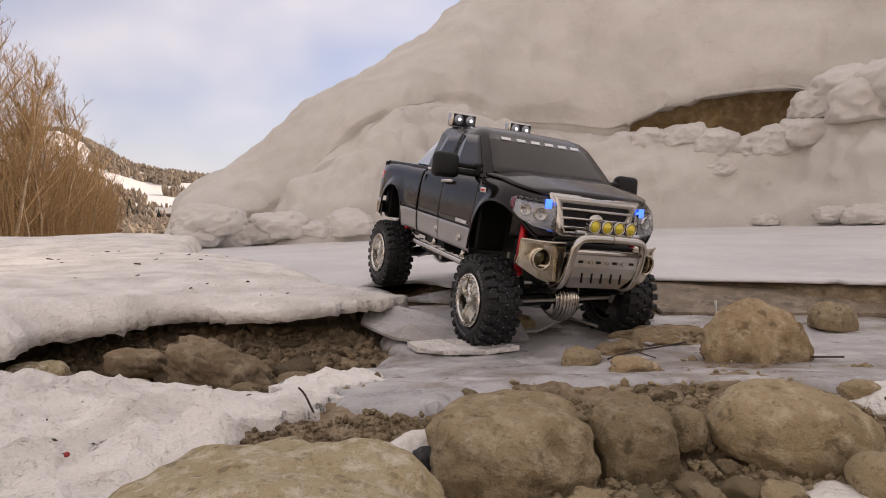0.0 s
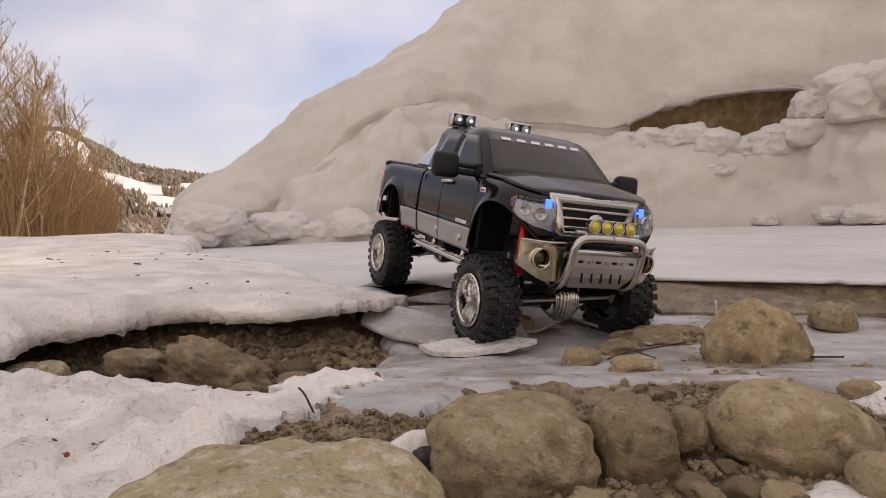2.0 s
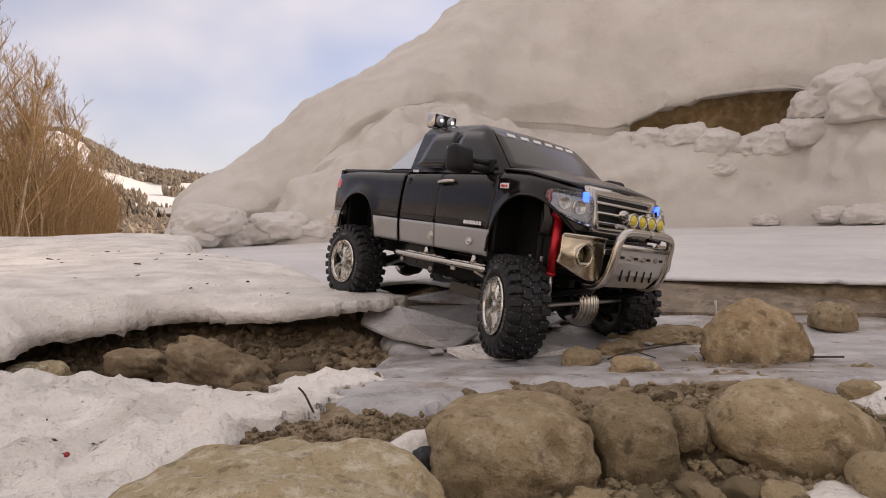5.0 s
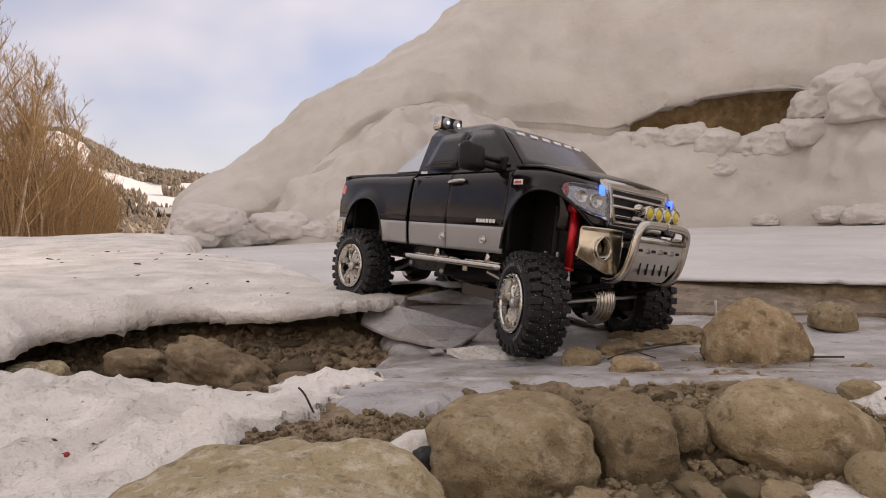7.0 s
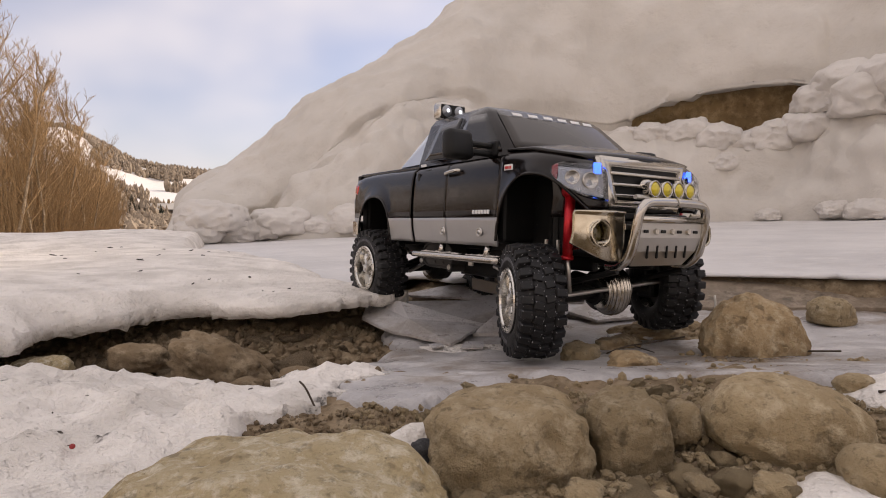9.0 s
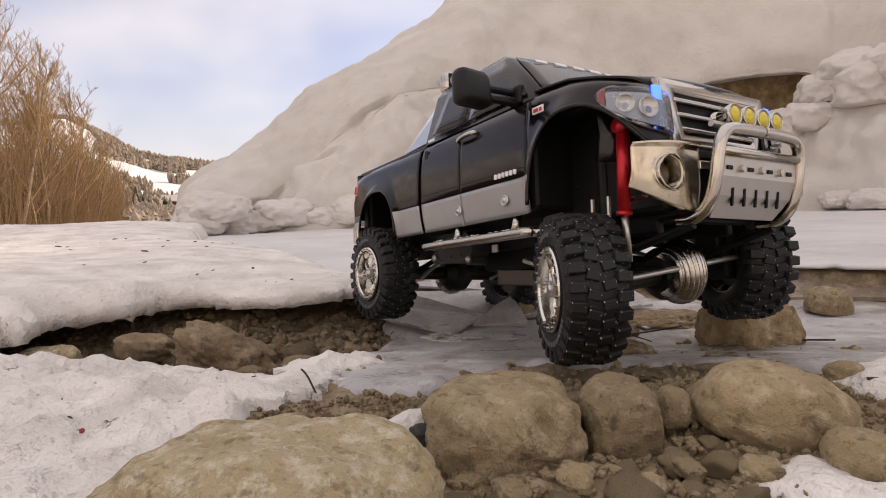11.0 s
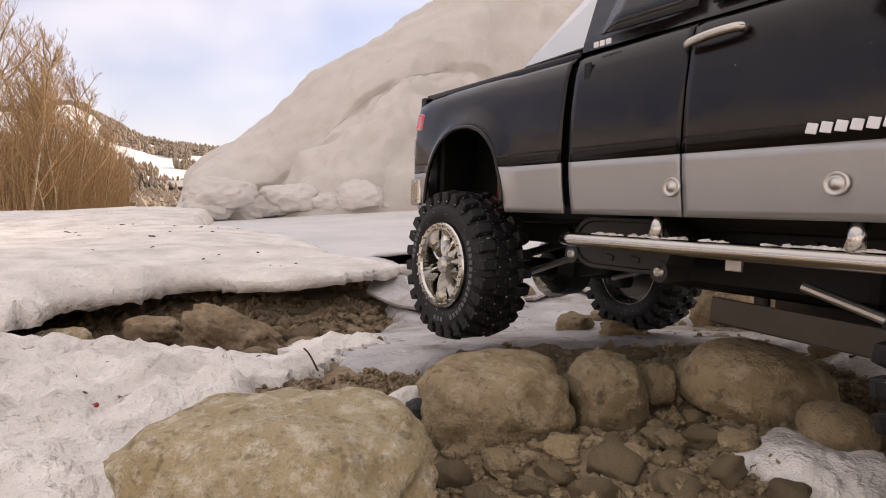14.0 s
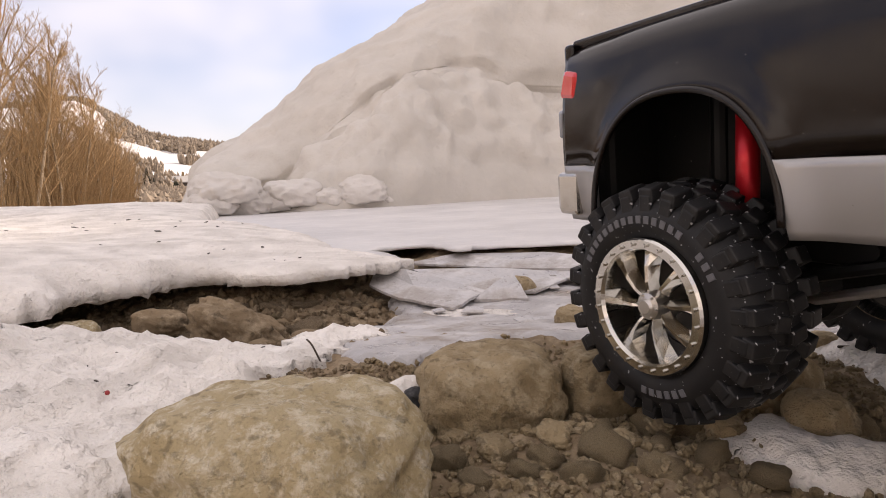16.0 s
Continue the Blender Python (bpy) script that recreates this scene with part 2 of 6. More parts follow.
def build_ground():
    gx, gy = graded(-900, 900, -0.85, 0.75, 0.0085), graded(-900, 900, 0.12, 1.35, 0.0085)
    X, Y = np.meshgrid(gx, gy)
    Z = bed_fine(X, Y) - 0.9 * soft(6, 14, np.hypot(X, Y))
    r, c = X.shape
    idx = np.arange(r * c).reshape(r, c)
    faces = np.stack([idx[:-1, :-1], idx[:-1, 1:], idx[1:, 1:], idx[1:, :-1]], -1).reshape(-1, 4)
    me = bpy.data.meshes.new("ground")
    me.from_pydata(np.stack([X, Y, Z], -1).reshape(-1, 3).tolist(), [], faces.tolist())
    def stony(x, y):
        # ragged edge of the bare stony bar in the snow
        n = 0.05 * math.sin(9.1 * x + 4.3 * y) + 0.035 * math.sin(23 * x - 17 * y + 1.3) + 0.02 * math.sin(51 * x + 44 * y) + 0.03
        bar = ((x + 0.065) / 0.76) ** 4 + ((y - 0.74) / 0.68) ** 4
        tail = ((x - 0.85) / 0.7) ** 4 + ((y - 0.9) / 0.43) ** 4
        return min(bar, tail) < 1 + 5 * n

    far = [0 if stony(p.center.x, p.center.y) else 1 for p in me.polygons]
    me.materials.append(DIRT)
    me.materials.append(SNOW)
    me.polygons.foreach_set("material_index", far)
    me.polygons.foreach_set("use_smooth", [True] * len(far))
    return tagged(new("ground", me), "brown stony river bed with dirt and gravel, snow further off", "ground", kind="structure")


build_ground()


# ---- ice and snow sheets ----
def flat_ice(z, amp, scale, thick, seed):
    def top(x, y, d):
        return z + amp * fbm(x, y, scale, 3, seed) - 0.35 * thick * soft(0.012, 0.0, d)

    def bottom(x, y, d):
        return np.full(x.shape, z - thick)
    return top, bottom


# lower ice round the shore
LOWER = [(-0.10, 0.86), (-0.02, 0.98), (0.30, 1.02), (0.62, 0.86), (1.1, 0.75), (1.1, 0.35), (0.45, 0.36), (0.30, 0.41), (0.245, 0.435), (0.19, 0.452), (0.12, 0.455),
         (0.06, 0.45), (0.020, 0.425), (-0.010, 0.376), (-0.05, 0.362), (-0.085, 0.40), (-0.10, 0.47), (-0.09, 0.57), (-0.072, 0.65), (-0.068, 0.74), (-0.09, 0.79)]


def lower_top(x, y, d):
    return shore(y) - 0.0055 * soft(0.66, 0.50, y) + 0.0035 * fbm(x, y, 6, 3, 2.2) + 0.0022 * fbm(x, y, 26, 4, 5.2) - 0.010 * soft(0.012, 0.0, d)


tagged(sheet("lower_ice", LOWER, 0.0085, lower_top, lambda x, y, d: shore(y) - 0.032, ICE, 0.020, 18, 4.4), "grey frosted shore ice with rough snowy patches", "ice", kind="structure")


def heap_top(x, y, d):
    h = 0.012 + 0.014 * soft(-0.16, -0.42, x) * soft(0.56, 0.40, y) + 0.010 * soft(0.44, 0.28, y)
    lump = 0.013 * fbm(x, y, 13, 4, 6.6) + 0.010 * fbm(x, y, 38, 4, 1.6) + 0.006 * np.abs(fbm(x, y, 75, 3, 3.6))
    return shore(y) - 0.006 + (h + lump) * np.sqrt(soft(-0.004, 0.12, d))


HEAP = [(-1.1, 0.50), (-0.60, 0.52), (-0.422, 0.565), (-0.374, 0.585), (-0.295, 0.525), (-0.232, 0.53), (-0.190, 0.452), (-0.137, 0.452), (-0.140, 0.52), (-0.079, 0.565), (-0.058, 0.53),
        (-0.070, 0.46), (-0.080, 0.405), (-0.118, 0.368), (-0.112, 0.32), (-0.125, 0.22), (-0.13, 0.06), (-1.1, 0.02)]
tagged(sheet("snow_heap", HEAP, 0.0050, heap_top, lambda x, y, d: np.full(x.shape, -0.04), SNOW, 0.030, 24, 9.1), "lumpy old snow with a ragged melting edge and dark specks", "snow", kind="structure")

# upper ice: flat river ice that broke along its near edge
UPPER = [(-0.16, 0.83), (-0.055, 0.862), (-0.10, 0.95), (-0.155, 1.02), (-0.06, 1.08), (0.02, 0.985), (0.10, 1.02), (0.34, 1.00), (0.46, 0.95), (0.62, 0.86), (1.2, 0.60), (3.4, 1.2), (3.4, 4.6), (-2.6, 4.6), (-2.6, 0.9), (-0.5, 0.9)]
t_, b_ = flat_ice(0.049, 0.003, 1.8, 0.007, 5.2)
tagged(sheet("river_ice", UPPER, 0.024, t_, b_, ICE_FAR, 0.012, 9, 2.7), "flat pale grey river ice lightly dusted with snow", "ice", kind="structure")


# frozen earth under the broken edge of the river ice
EARTH = [(0.35, 0.990), (0.46, 0.938), (0.62, 0.848), (1.2, 0.588), (1.35, 0.75), (0.85, 1.02), (0.37, 1.10)]
tagged(sheet("frozen_earth", EARTH, 0.009, lambda x, y, d: -0.006 + 0.046 * np.sqrt(soft(-0.004, 0.030, d)) + 0.006 * fbm(x, y, 30, 4, 8.0), lambda x, y, d: np.full(x.shape, -0.04), DIRT, 0.014, 22, 3.9), "layered brown frozen earth under the river ice edge", "earth", kind="structure")


def ledge_top(x, y, d):
    swell = 0.034 + 0.012 * fbm(x, y, 2.6, 3, 4.2) + 0.02 * soft(-0.25, -0.9, x) + 0.03 * soft(1.2, 2.4, y) * soft(-0.4, -1.1, x)
    fade = soft(0.0, 0.45, -(x + 0.05)) * 0.75 + 0.25
    return 0.046 + swell * fade * np.sqrt(0.6 * soft(-0.004, 0.035, d) + 0.4 * soft(0.0, 0.22, d)) + 0.002 * fbm(x, y, 30, 3, 7.0) * soft(0.0, 0.05, d)


LEDGE = [(-1.6, 0.30), (-0.80, 0.42), (-0.50, 0.51), (-0.425, 0.564), (-0.437, 0.624), (-0.43, 0.66), (-0.384, 0.717), (-0.336, 0.767), (-0.28, 0.745), (-0.237, 0.735), (-0.171, 0.755), (-0.113, 0.80), (-0.055, 0.862), (-0.11, 0.93), (-0.21, 1.05), (-0.30, 1.25), (-0.75, 1.75), (-1.1, 2.7), (-2.6, 3.4), (-3.2, 2.2)]
tagged(sheet("snow_ledge", LEDGE, 0.0115, ledge_top, lambda x, y, d: 0.036 - 0.008 * np.abs(fbm(x, y, 34, 4, 2.0)), SNOW, 0.012, 26, 6.1), "snow-covered ice shelf overhanging the bare river bed", "snow", kind="structure")


# ---- the great snow bank across the ice ----
# bearing, distance of the foot, heights of the lower mound, of the overhang's lip and of the crest
# from bearing 0.817 on the crest is unseen, raised to block the sun
BANK = [(-0.47, 2.95, 0.04, 0.05, 0.06), (-0.436, 2.97, 0.05, 0.06, 0.08), (-0.412, 2.98, 0.12, 0.14, 0.36), (-0.395, 3.00, 0.12, 0.14, 0.45), (-0.342, 3.10, 0.10, 0.13, 0.575), (-0.312, 3.16, 0.09, 0.17, 0.72), (-0.290, 3.13, 0.13, 0.16, 0.82),
        (-0.250, 3.10, 0.30, 0.31, 0.98), (-0.210, 3.10, 0.44, 0.45, 1.12), (-0.136, 3.13, 0.66, 0.67, 1.33), (-0.098, 3.16, 0.75, 0.76, 1.44), (-0.061, 3.22, 0.83, 0.83, 1.56), (0.006, 3.40, 0.90, 0.90, 1.82), (0.053, 3.52, 0.90, 0.90, 2.08), (0.091, 3.63, 0.79, 0.80, 2.26), (0.204, 3.88, 0.76, 0.79, 2.61),
        (0.276, 3.95, 0.71, 0.74, 2.75), (0.330, 4.00, 0.71, 0.80, 2.80), (0.378, 4.03, 0.71, 0.875, 2.86), (0.480, 4.06, 0.64, 0.90, 2.82), (0.530, 4.01, 0.65, 0.88, 2.74), (0.580, 3.94, 0.79, 0.80, 2.70), (0.642, 3.74, 0.73, 0.74, 2.75), (0.817, 3.94, 0.65, 0.66, 3.5), (1.0, 4.4, 0.65, 0.68, 3.8), (1.3, 5.2, 0.58, 0.65, 3.6)]


def build_bank():
    nu = 420
    tab = np.array(BANK)
    az = np.linspace(-0.47, 1.3, nu + 1)
    cols = [np.interp(az, tab[:, 0], tab[:, k]) for k in range(1, 5)]
    ker = np.array([1, 2, 3, 2, 1]) / 9
    cols = [np.convolve(np.pad(c, 2, mode="edge"), ker, "valid") for c in cols]
    wide = np.hanning(25) / np.hanning(25).sum()
    far = az > 0.42
    cols[0] = np.where(far, np.convolve(np.pad(cols[0], 12, mode="edge"), wide, "valid"), cols[0])
    cols[3] = np.where(far, np.convolve(np.pad(cols[3], 12, mode="edge"), wide, "valid"), cols[3])
    grid = []
    for i in range(nu + 1):
        r, zm, ze, zc = (float(c[i]) for c in cols)
        gap = max(ze - zm, 0.0)
        hole = float(soft(0.03, 0.12, gap))
        prof = []
        for k in np.linspace(0, 1, 34):     # lower mound
            prof.append((r + 0.55 * k ** 1.35, 0.03 + (zm - 0.03) * math.sin(math.pi / 2 * k) ** 0.8, 0))
        plain = r + 0.538 + 0.085 * float(soft(0.10, 0.0, az[i]))
        even = float(soft(0.16, 0.06, az[i])) * (1 - hole)
        start = len(prof)
        for k in np.linspace(0.15, 1, 9):   # shelf and earth face behind it
            prof.append((r + 0.55 + (0.02 + 0.08 * hole) * k, zm - 0.01 * k * (1 - hole), 1 if hole > 0.3 else 0))
        for k in np.linspace(0.12, 1, 12):
            prof.append((r + 0.57 + 0.08 * hole - (0.02 + 0.03 * hole) * k, zm + (gap + 0.012 + 0.038 * hole) * k, 1 if hole > 0.3 and k < 0.97 else 0))
        lip = plain - 0.10 * hole
        for k in np.linspace(0.1, 1, 8):
            a = math.pi * 0.5 * k
            prof.append((r + 0.55 + 0.05 * hole * (1 - k) - (r + 0.55 - lip) * math.sin(a), ze + (0.012 + 0.038 * hole) * (1 - math.sin(a)) + 0.03 * k, 0))
        count = len(prof) - start
        for n in range(count):
            d, z, m = prof[start + n]
            k = (n + 1) / count
            prof[start + n] = (d + (r + 0.55 + (plain - r - 0.55) * k - d) * even, z + (zm + (ze + 0.03 - zm) * k - z) * even, m)
        for k in np.linspace(0.02, 1, 56):
            prof.append((plain - hole * (0.10 * math.exp(-k / 0.10) + 0.03 * math.sin(math.pi * min(k * 4, 1))) + (r + 1.92 - plain) * k ** 1.5, ze + 0.03 + (zc - ze - 0.03) * (1 - (1 - k) ** 1.4), 0))
        for k in (0.3, 1.0):                # back slope
            prof.append((r + 2.2 + 2.2 * k, zc * (1 - 0.8 * k), 0))
        grid.append([(Vector((math.sin(az[i]) * d, math.cos(az[i]) * d, z)), m) for d, z, m in prof])
    bm = bmesh.new()
    nv = len(grid[0])
    verts = []
    for i, col in enumerate(grid):
        row = []
        for j, (p, m) in enumerate(col):
            a = grid[min(i + 1, nu)][j][0] - grid[max(i - 1, 0)][j][0]
            b = col[min(j + 1, nv - 1)][0] - col[max(j - 1, 0)][0]
            nrm = a.cross(b)
            nrm = nrm.normalized() if nrm.length > 1e-9 else Vector((0, -1, 0))
            w = min(1.0, j / 5) * min(1.0, p.z / 0.25) * (0.15 if 33 <= j < 64 and grid[i][44][1] == 0 and az[i] > 0.10 else 1.0)
            low = j < 64
            d = (0.055 if low else 0.050) * noise.fractal(p * (2.4 if low else 1.9), 1.1, 2.0, 3) + (0.020 if low else 0.012) * noise.fractal(p * 8.0, 0.9, 2.0, 4)
            d += 0.030 * (1 - abs(noise.noise(p * 2.7 + Vector((9, 3, 1))))) ** 3 * (0 if low else 1)
            if low:
                c, c2 = noise.voronoi(p * 3.1)[0][0], noise.voronoi(p * 6.3 + Vector((5, 1, 2)))[0][0]
                d += (0.10 * (0.35 - c) + 0.07 * (0.35 - c2)) * (1 if j < 34 else 0.4)
            row.append(bm.verts.new(p + nrm * d * w))
        verts.append(row)
    for i in range(nu):
        for j in range(nv - 1):
            f = bm.faces.new((verts[i][j], verts[i + 1][j], verts[i + 1][j + 1], verts[i][j + 1]))
            f.material_index = grid[i][j][1]
    return tagged(mesh_object("snow_bank", bm, [SNOW_BANK, MUD]), "high bank of old grey-white snow overhanging a bare earth face", "snow bank", kind="structure")


build_bank()


# rounded clods fallen from the overhang
clods = random.Random(31)


def clod(az, r, z, s, k):
    s *= 0.86
    bm = rock_mesh((s * 1.5, s * 1.15, s * 0.85), 50 + k * 1.9, 0.20, 5, lumps=1.7, power=2.1)
    bm.normal_update()
    # crumbly surface of broken snow
    for v, nrm in [(v, v.normal.copy()) for v in bm.verts]:
        p = v.co / s + Vector((k * 3.7, 1.3, 0))
        v.co += nrm * s * (0.045 * noise.fractal(p * 2.4, 1.0, 2.0, 3) + 0.06 * (0.3 - noise.voronoi(p * 2.0)[0][0]))
    ob = mesh_object("snow_clod", bm, SNOW_CLOD)
    ob.matrix_world = pose(math.sin(az) * r, math.cos(az) * r, z, 0, 0, clods.uniform(0, 360))
    tagged(ob, "rounded clod of old snow fallen on the bank", "snow clod", "snow clods on the bank")


CLODS = [(0.300, 4.44, 0.66, 0.20), (0.345, 4.46, 0.64, 0.28), (0.390, 4.46, 0.62, 0.33), (0.435, 4.46, 0.57, 0.36), (0.475, 4.46, 0.53, 0.32), (0.515, 4.42, 0.56, 0.34), (0.570, 4.42, 0.76, 0.36), (0.600, 4.36, 0.84, 0.42),
         (0.615, 4.25, 0.72, 0.40), (0.645, 4.20, 0.80, 0.44), (0.553, 4.40, 0.60, 0.36), (0.44, 4.33, 0.42, 0.22),
         # the first three here are added to fill the bank tip's dark undercut
         (-0.392, 3.10, 0.10, 0.20), (-0.372, 3.14, 0.16, 0.28), (-0.345, 3.18, 0.10, 0.24), (-0.30, 3.20, 0.10, 0.20), (-0.265, 3.20, 0.13, 0.26), (-0.215, 3.19, 0.11, 0.18), (-0.16, 3.20, 0.13, 0.24), (-0.12, 3.22, 0.08, 0.13), (0.58, 3.92, 0.10, 0.16), (0.62, 3.80, 0.10, 0.18), (0.50, 4.02, 0.08, 0.12)]
for k, (az, r, z, s) in enumerate(CLODS):
    clod(az, r, z, s, k)


# thin snow left between the shore stones
for outline, seed in (([(0.285, 0.425), (0.36, 0.45), (0.46, 0.38), (0.40, 0.30), (0.27, 0.31), (0.255, 0.36)], 1.5), ([(0.150, 0.268), (0.178, 0.276), (0.195, 0.245), (0.235, 0.22), (0.20, 0.19), (0.130, 0.235)], 2.5), ([(-0.052, 0.318), (-0.024, 0.352), (-0.008, 0.346), (-0.016, 0.310), (-0.035, 0.285)], 3.5)):
    tagged(sheet("snow_patch", outline, 0.006, lambda x, y, d: bed(x, y) + 0.012 * np.sqrt(soft(-0.002, 0.03, d)) + 0.003 * fbm(x, y, 40, 3, 4.0), lambda x, y, d: bed(x, y) - 0.02, SNOW, 0.012, 30, seed), "thin patch of old snow between shore stones", "snow", kind="structure")


# ---- the toy truck ----
def speck_paint(name, base, rough, metal, coat, fleck=(0.5, 0.48, 0.45), dust_max=0.10, flecks=0.77):
    m = mat(name, base, rough, metal, 0.5, coat)
    dust = noise_node(m, 60, 6, 0.7)
    spots = noise_node(m, 420, 2, 0.5)
    c = mixed(m, ramp(m, dust.outputs["Fac"], [(0.50, (0, 0, 0)), (0.80, (dust_max,) * 3)]).outputs[0], base, (0.35, 0.30, 0.24))
    c = mixed(m, ramp(m, spots.outputs["Fac"], [(flecks, (0, 0, 0)), (flecks + 0.04, (0.45, 0.45, 0.45))]).outputs[0], c, fleck)
    r = ramp(m, dust.outputs["Fac"], [(0.35, (rough,) * 3), (0.75, (rough + 0.18,) * 3)])
    return wire(m, c, None, r.outputs[0])


# the base's brown tint stands in for reflected surroundings
PAINT = speck_paint("black_paint", (0.007, 0.0045, 0.004), 0.10, 0.0, 0.0, dust_max=0.02)
PAINT.node_tree.nodes["Principled BSDF"].inputs["Specular IOR Level"].default_value = 0.36
SILVER = speck_paint("silver_paint", (0.345, 0.34, 0.34), 0.30, 0.55, 0.3, (0.2, 0.18, 0.15))
RUBBER = speck_paint("tyre_rubber", (0.008, 0.008, 0.009), 0.50, 0.0, 0.0, (0.75, 0.75, 0.78), dust_max=0.05, flecks=0.68)
RUBBER.node_tree.nodes["Principled BSDF"].inputs["Specular IOR Level"].default_value = 0.35
PLASTIC = speck_paint("black_plastic", (0.006, 0.006, 0.006), 0.45, 0.0, 0.0, dust_max=0.02)
PLASTIC.node_tree.nodes["Principled BSDF"].inputs["Specular IOR Level"].default_value = 0.3
DULL_PLASTIC = speck_paint("dusty_plastic", (0.022, 0.020, 0.018), 0.5, 0.0, 0.0, dust_max=0.05)
# base darkened and browned for the ground it would reflect
CHROME = speck_paint("chrome", (0.52, 0.49, 0.445), 0.12, 1.0, 0.0, (0.25, 0.2, 0.15))
BUMPER = speck_paint("bumper_chrome", (0.56, 0.50, 0.40), 0.13, 1.0, 0.0, (0.25, 0.2, 0.15))
noise_relief = noise_node(BUMPER, 45, 2, 0.5)
wire(BUMPER, None, bump(BUMPER, noise_relief.outputs["Fac"], 0.004, 0.25))
ALLOY = speck_paint("brushed_alloy", (0.55, 0.53, 0.50), 0.33, 1.0, 0.0, (0.2, 0.18, 0.15))
RED = speck_paint("red_anodised", (0.55, 0.012, 0.022), 0.28, 0.6, 0.2)
BOWL = speck_paint("lamp_bowl", (0.30, 0.30, 0.31), 0.22, 0.9, 0.0)
CLEAR = mat("clear_plastic", (0.92, 0.94, 0.97), 0.04, 0, 0.5)
CLEAR.node_tree.nodes["Principled BSDF"].inputs["Transmission Weight"].default_value = 1.0
CLEAR.node_tree.nodes["Principled BSDF"].inputs["IOR"].default_value = 1.3
GLASS = mat("tinted_window", (0.010, 0.010, 0.012), 0.06, 0, 0.38, 0.1)
SCREEN = mat("windscreen_tint", (0.05, 0.045, 0.042), 0.14, 0, 0.25, 0.0)
# opaque grey-blue: the sky's reflection put into the rear panel's colour
SKY_PALE = mat("sky_pale_panel", (0.50, 0.53, 0.56), 0.10, 0.3, 0.6, 0.6)
LENS = mat("clear_lens", (0.26, 0.28, 0.31), 0.08, 0.2, 0.6, 0.6)
AMBER = mat("yellow_lens", (0.62, 0.50, 0.02), 0.10, 0.25, 0.6, 0.8)
ORANGE = mat("orange_lens", (0.75, 0.22, 0.02), 0.15, 0.0, 0.6, 0.8)
TAILRED = mat("red_lens", (0.55, 0.01, 0.015), 0.10, 0.1, 0.6, 0.9)
DARKRED = mat("dark_red_lens", (0.20, 0.008, 0.01), 0.12, 0.1, 0.6, 0.5)
RIM = speck_paint("rim_chrome", (0.60, 0.58, 0.54), 0.10, 1.0, 0.0, (0.7, 0.7, 0.72))
WHITE_MARK = mat("white_marking", (0.72, 0.72, 0.72), 0.4)
GREY_MARK = mat("grey_tyre_marking", (0.11, 0.11, 0.12), 0.6)
RED_MARK = mat("red_marking", (0.55, 0.03, 0.03), 0.4)


def glowing(name, color, strength):
    m = mat(name, color, 0.3)
    b = m.node_tree.nodes["Principled BSDF"]
    b.inputs["Emission Color"].default_value = (*color, 1)
    b.inputs["Emission Strength"].default_value = strength
    return m


BLUE_LED = glowing("blue_led", (0.03, 0.12, 1.0), 3.2)
WHITE_LED = glowing("white_led", (0.85, 0.92, 1.0), 1.2)


def box(bm, c, s, bevel=0.0, rot=(0, 0, 0), taper=(1, 1)):
    m = pose(*c, *rot)
    r = bmesh.ops.create_cube(bm, size=1)
    vs = r["verts"]
    for v in vs:
        k = taper if v.co.z > 0 else (1, 1)
        v.co = Vector((v.co.x * s[0] * k[0], v.co.y * s[1] * k[1], v.co.z * s[2]))
    if bevel:
        es = list({e for v in vs for e in v.link_edges})
        out = bmesh.ops.bevel(bm, geom=es, offset=bevel, segments=2, affect="EDGES", profile=0.5)
        vs = list({v for f in out["faces"] for v in f.verts} | {v for v in vs if v.is_valid})
    for v in vs:
        v.co = m @ v.co
    return vs


def rod(bm, a, b, r, seg=14, r2=None):
    a, b = Vector(a), Vector(b)
    m = Matrix.Translation((a + b) / 2) @ (b - a).to_track_quat("Z", "Y").to_matrix().to_4x4()
    bmesh.ops.create_cone(bm, segments=seg, radius1=r, radius2=r if r2 is None else r2, depth=(b - a).length, cap_ends=True, matrix=m)


def tube(bm, pts, r, seg=12, steps=5):
    """A bent round bar through pts."""
    pts = [Vector(p) for p in pts]
    path = []
    for i in range(len(pts) - 1):
        p0, p1, p2, p3 = pts[max(i - 1, 0)], pts[i], pts[i + 1], pts[min(i + 2, len(pts) - 1)]
        for k in range(steps):
            t = k / steps
            path.append(0.5 * ((2 * p1) + (p2 - p0) * t + (2 * p0 - 5 * p1 + 4 * p2 - p3) * t * t + (3 * p1 - p0 - 3 * p2 + p3) * t ** 3))
    path.append(pts[-1])
    rings = []
    for i, p in enumerate(path):
        d = (path[min(i + 1, len(path) - 1)] - path[max(i - 1, 0)]).normalized()
        q = d.to_track_quat("Z", "Y").to_matrix()
        rings.append([bm.verts.new(p + q @ Vector((math.cos(a) * r, math.sin(a) * r, 0))) for a in (2 * math.pi * k / seg for k in range(seg))])
    for a, b in zip(rings, rings[1:]):
        for k in range(seg):
            bm.faces.new((a[k], a[(k + 1) % seg], b[(k + 1) % seg], b[k]))
    bm.faces.new(rings[0][::-1])
    bm.faces.new(rings[-1])


def lathe(bm, prof, seg=48, m=Matrix()):
    """Spin (radius, y) round the y axis."""
    rings = []
    for k in range(seg):
        a = 2 * math.pi * k / seg
        rings.append([bm.verts.new(m @ Vector((math.cos(a) * r, y, math.sin(a) * r))) for r, y in prof])
    for k in range(seg):
        a, b = rings[k], rings[(k + 1) % seg]
        for j in range(len(prof) - 1):
            bm.faces.new((a[j], a[j + 1], b[j + 1], b[j]))


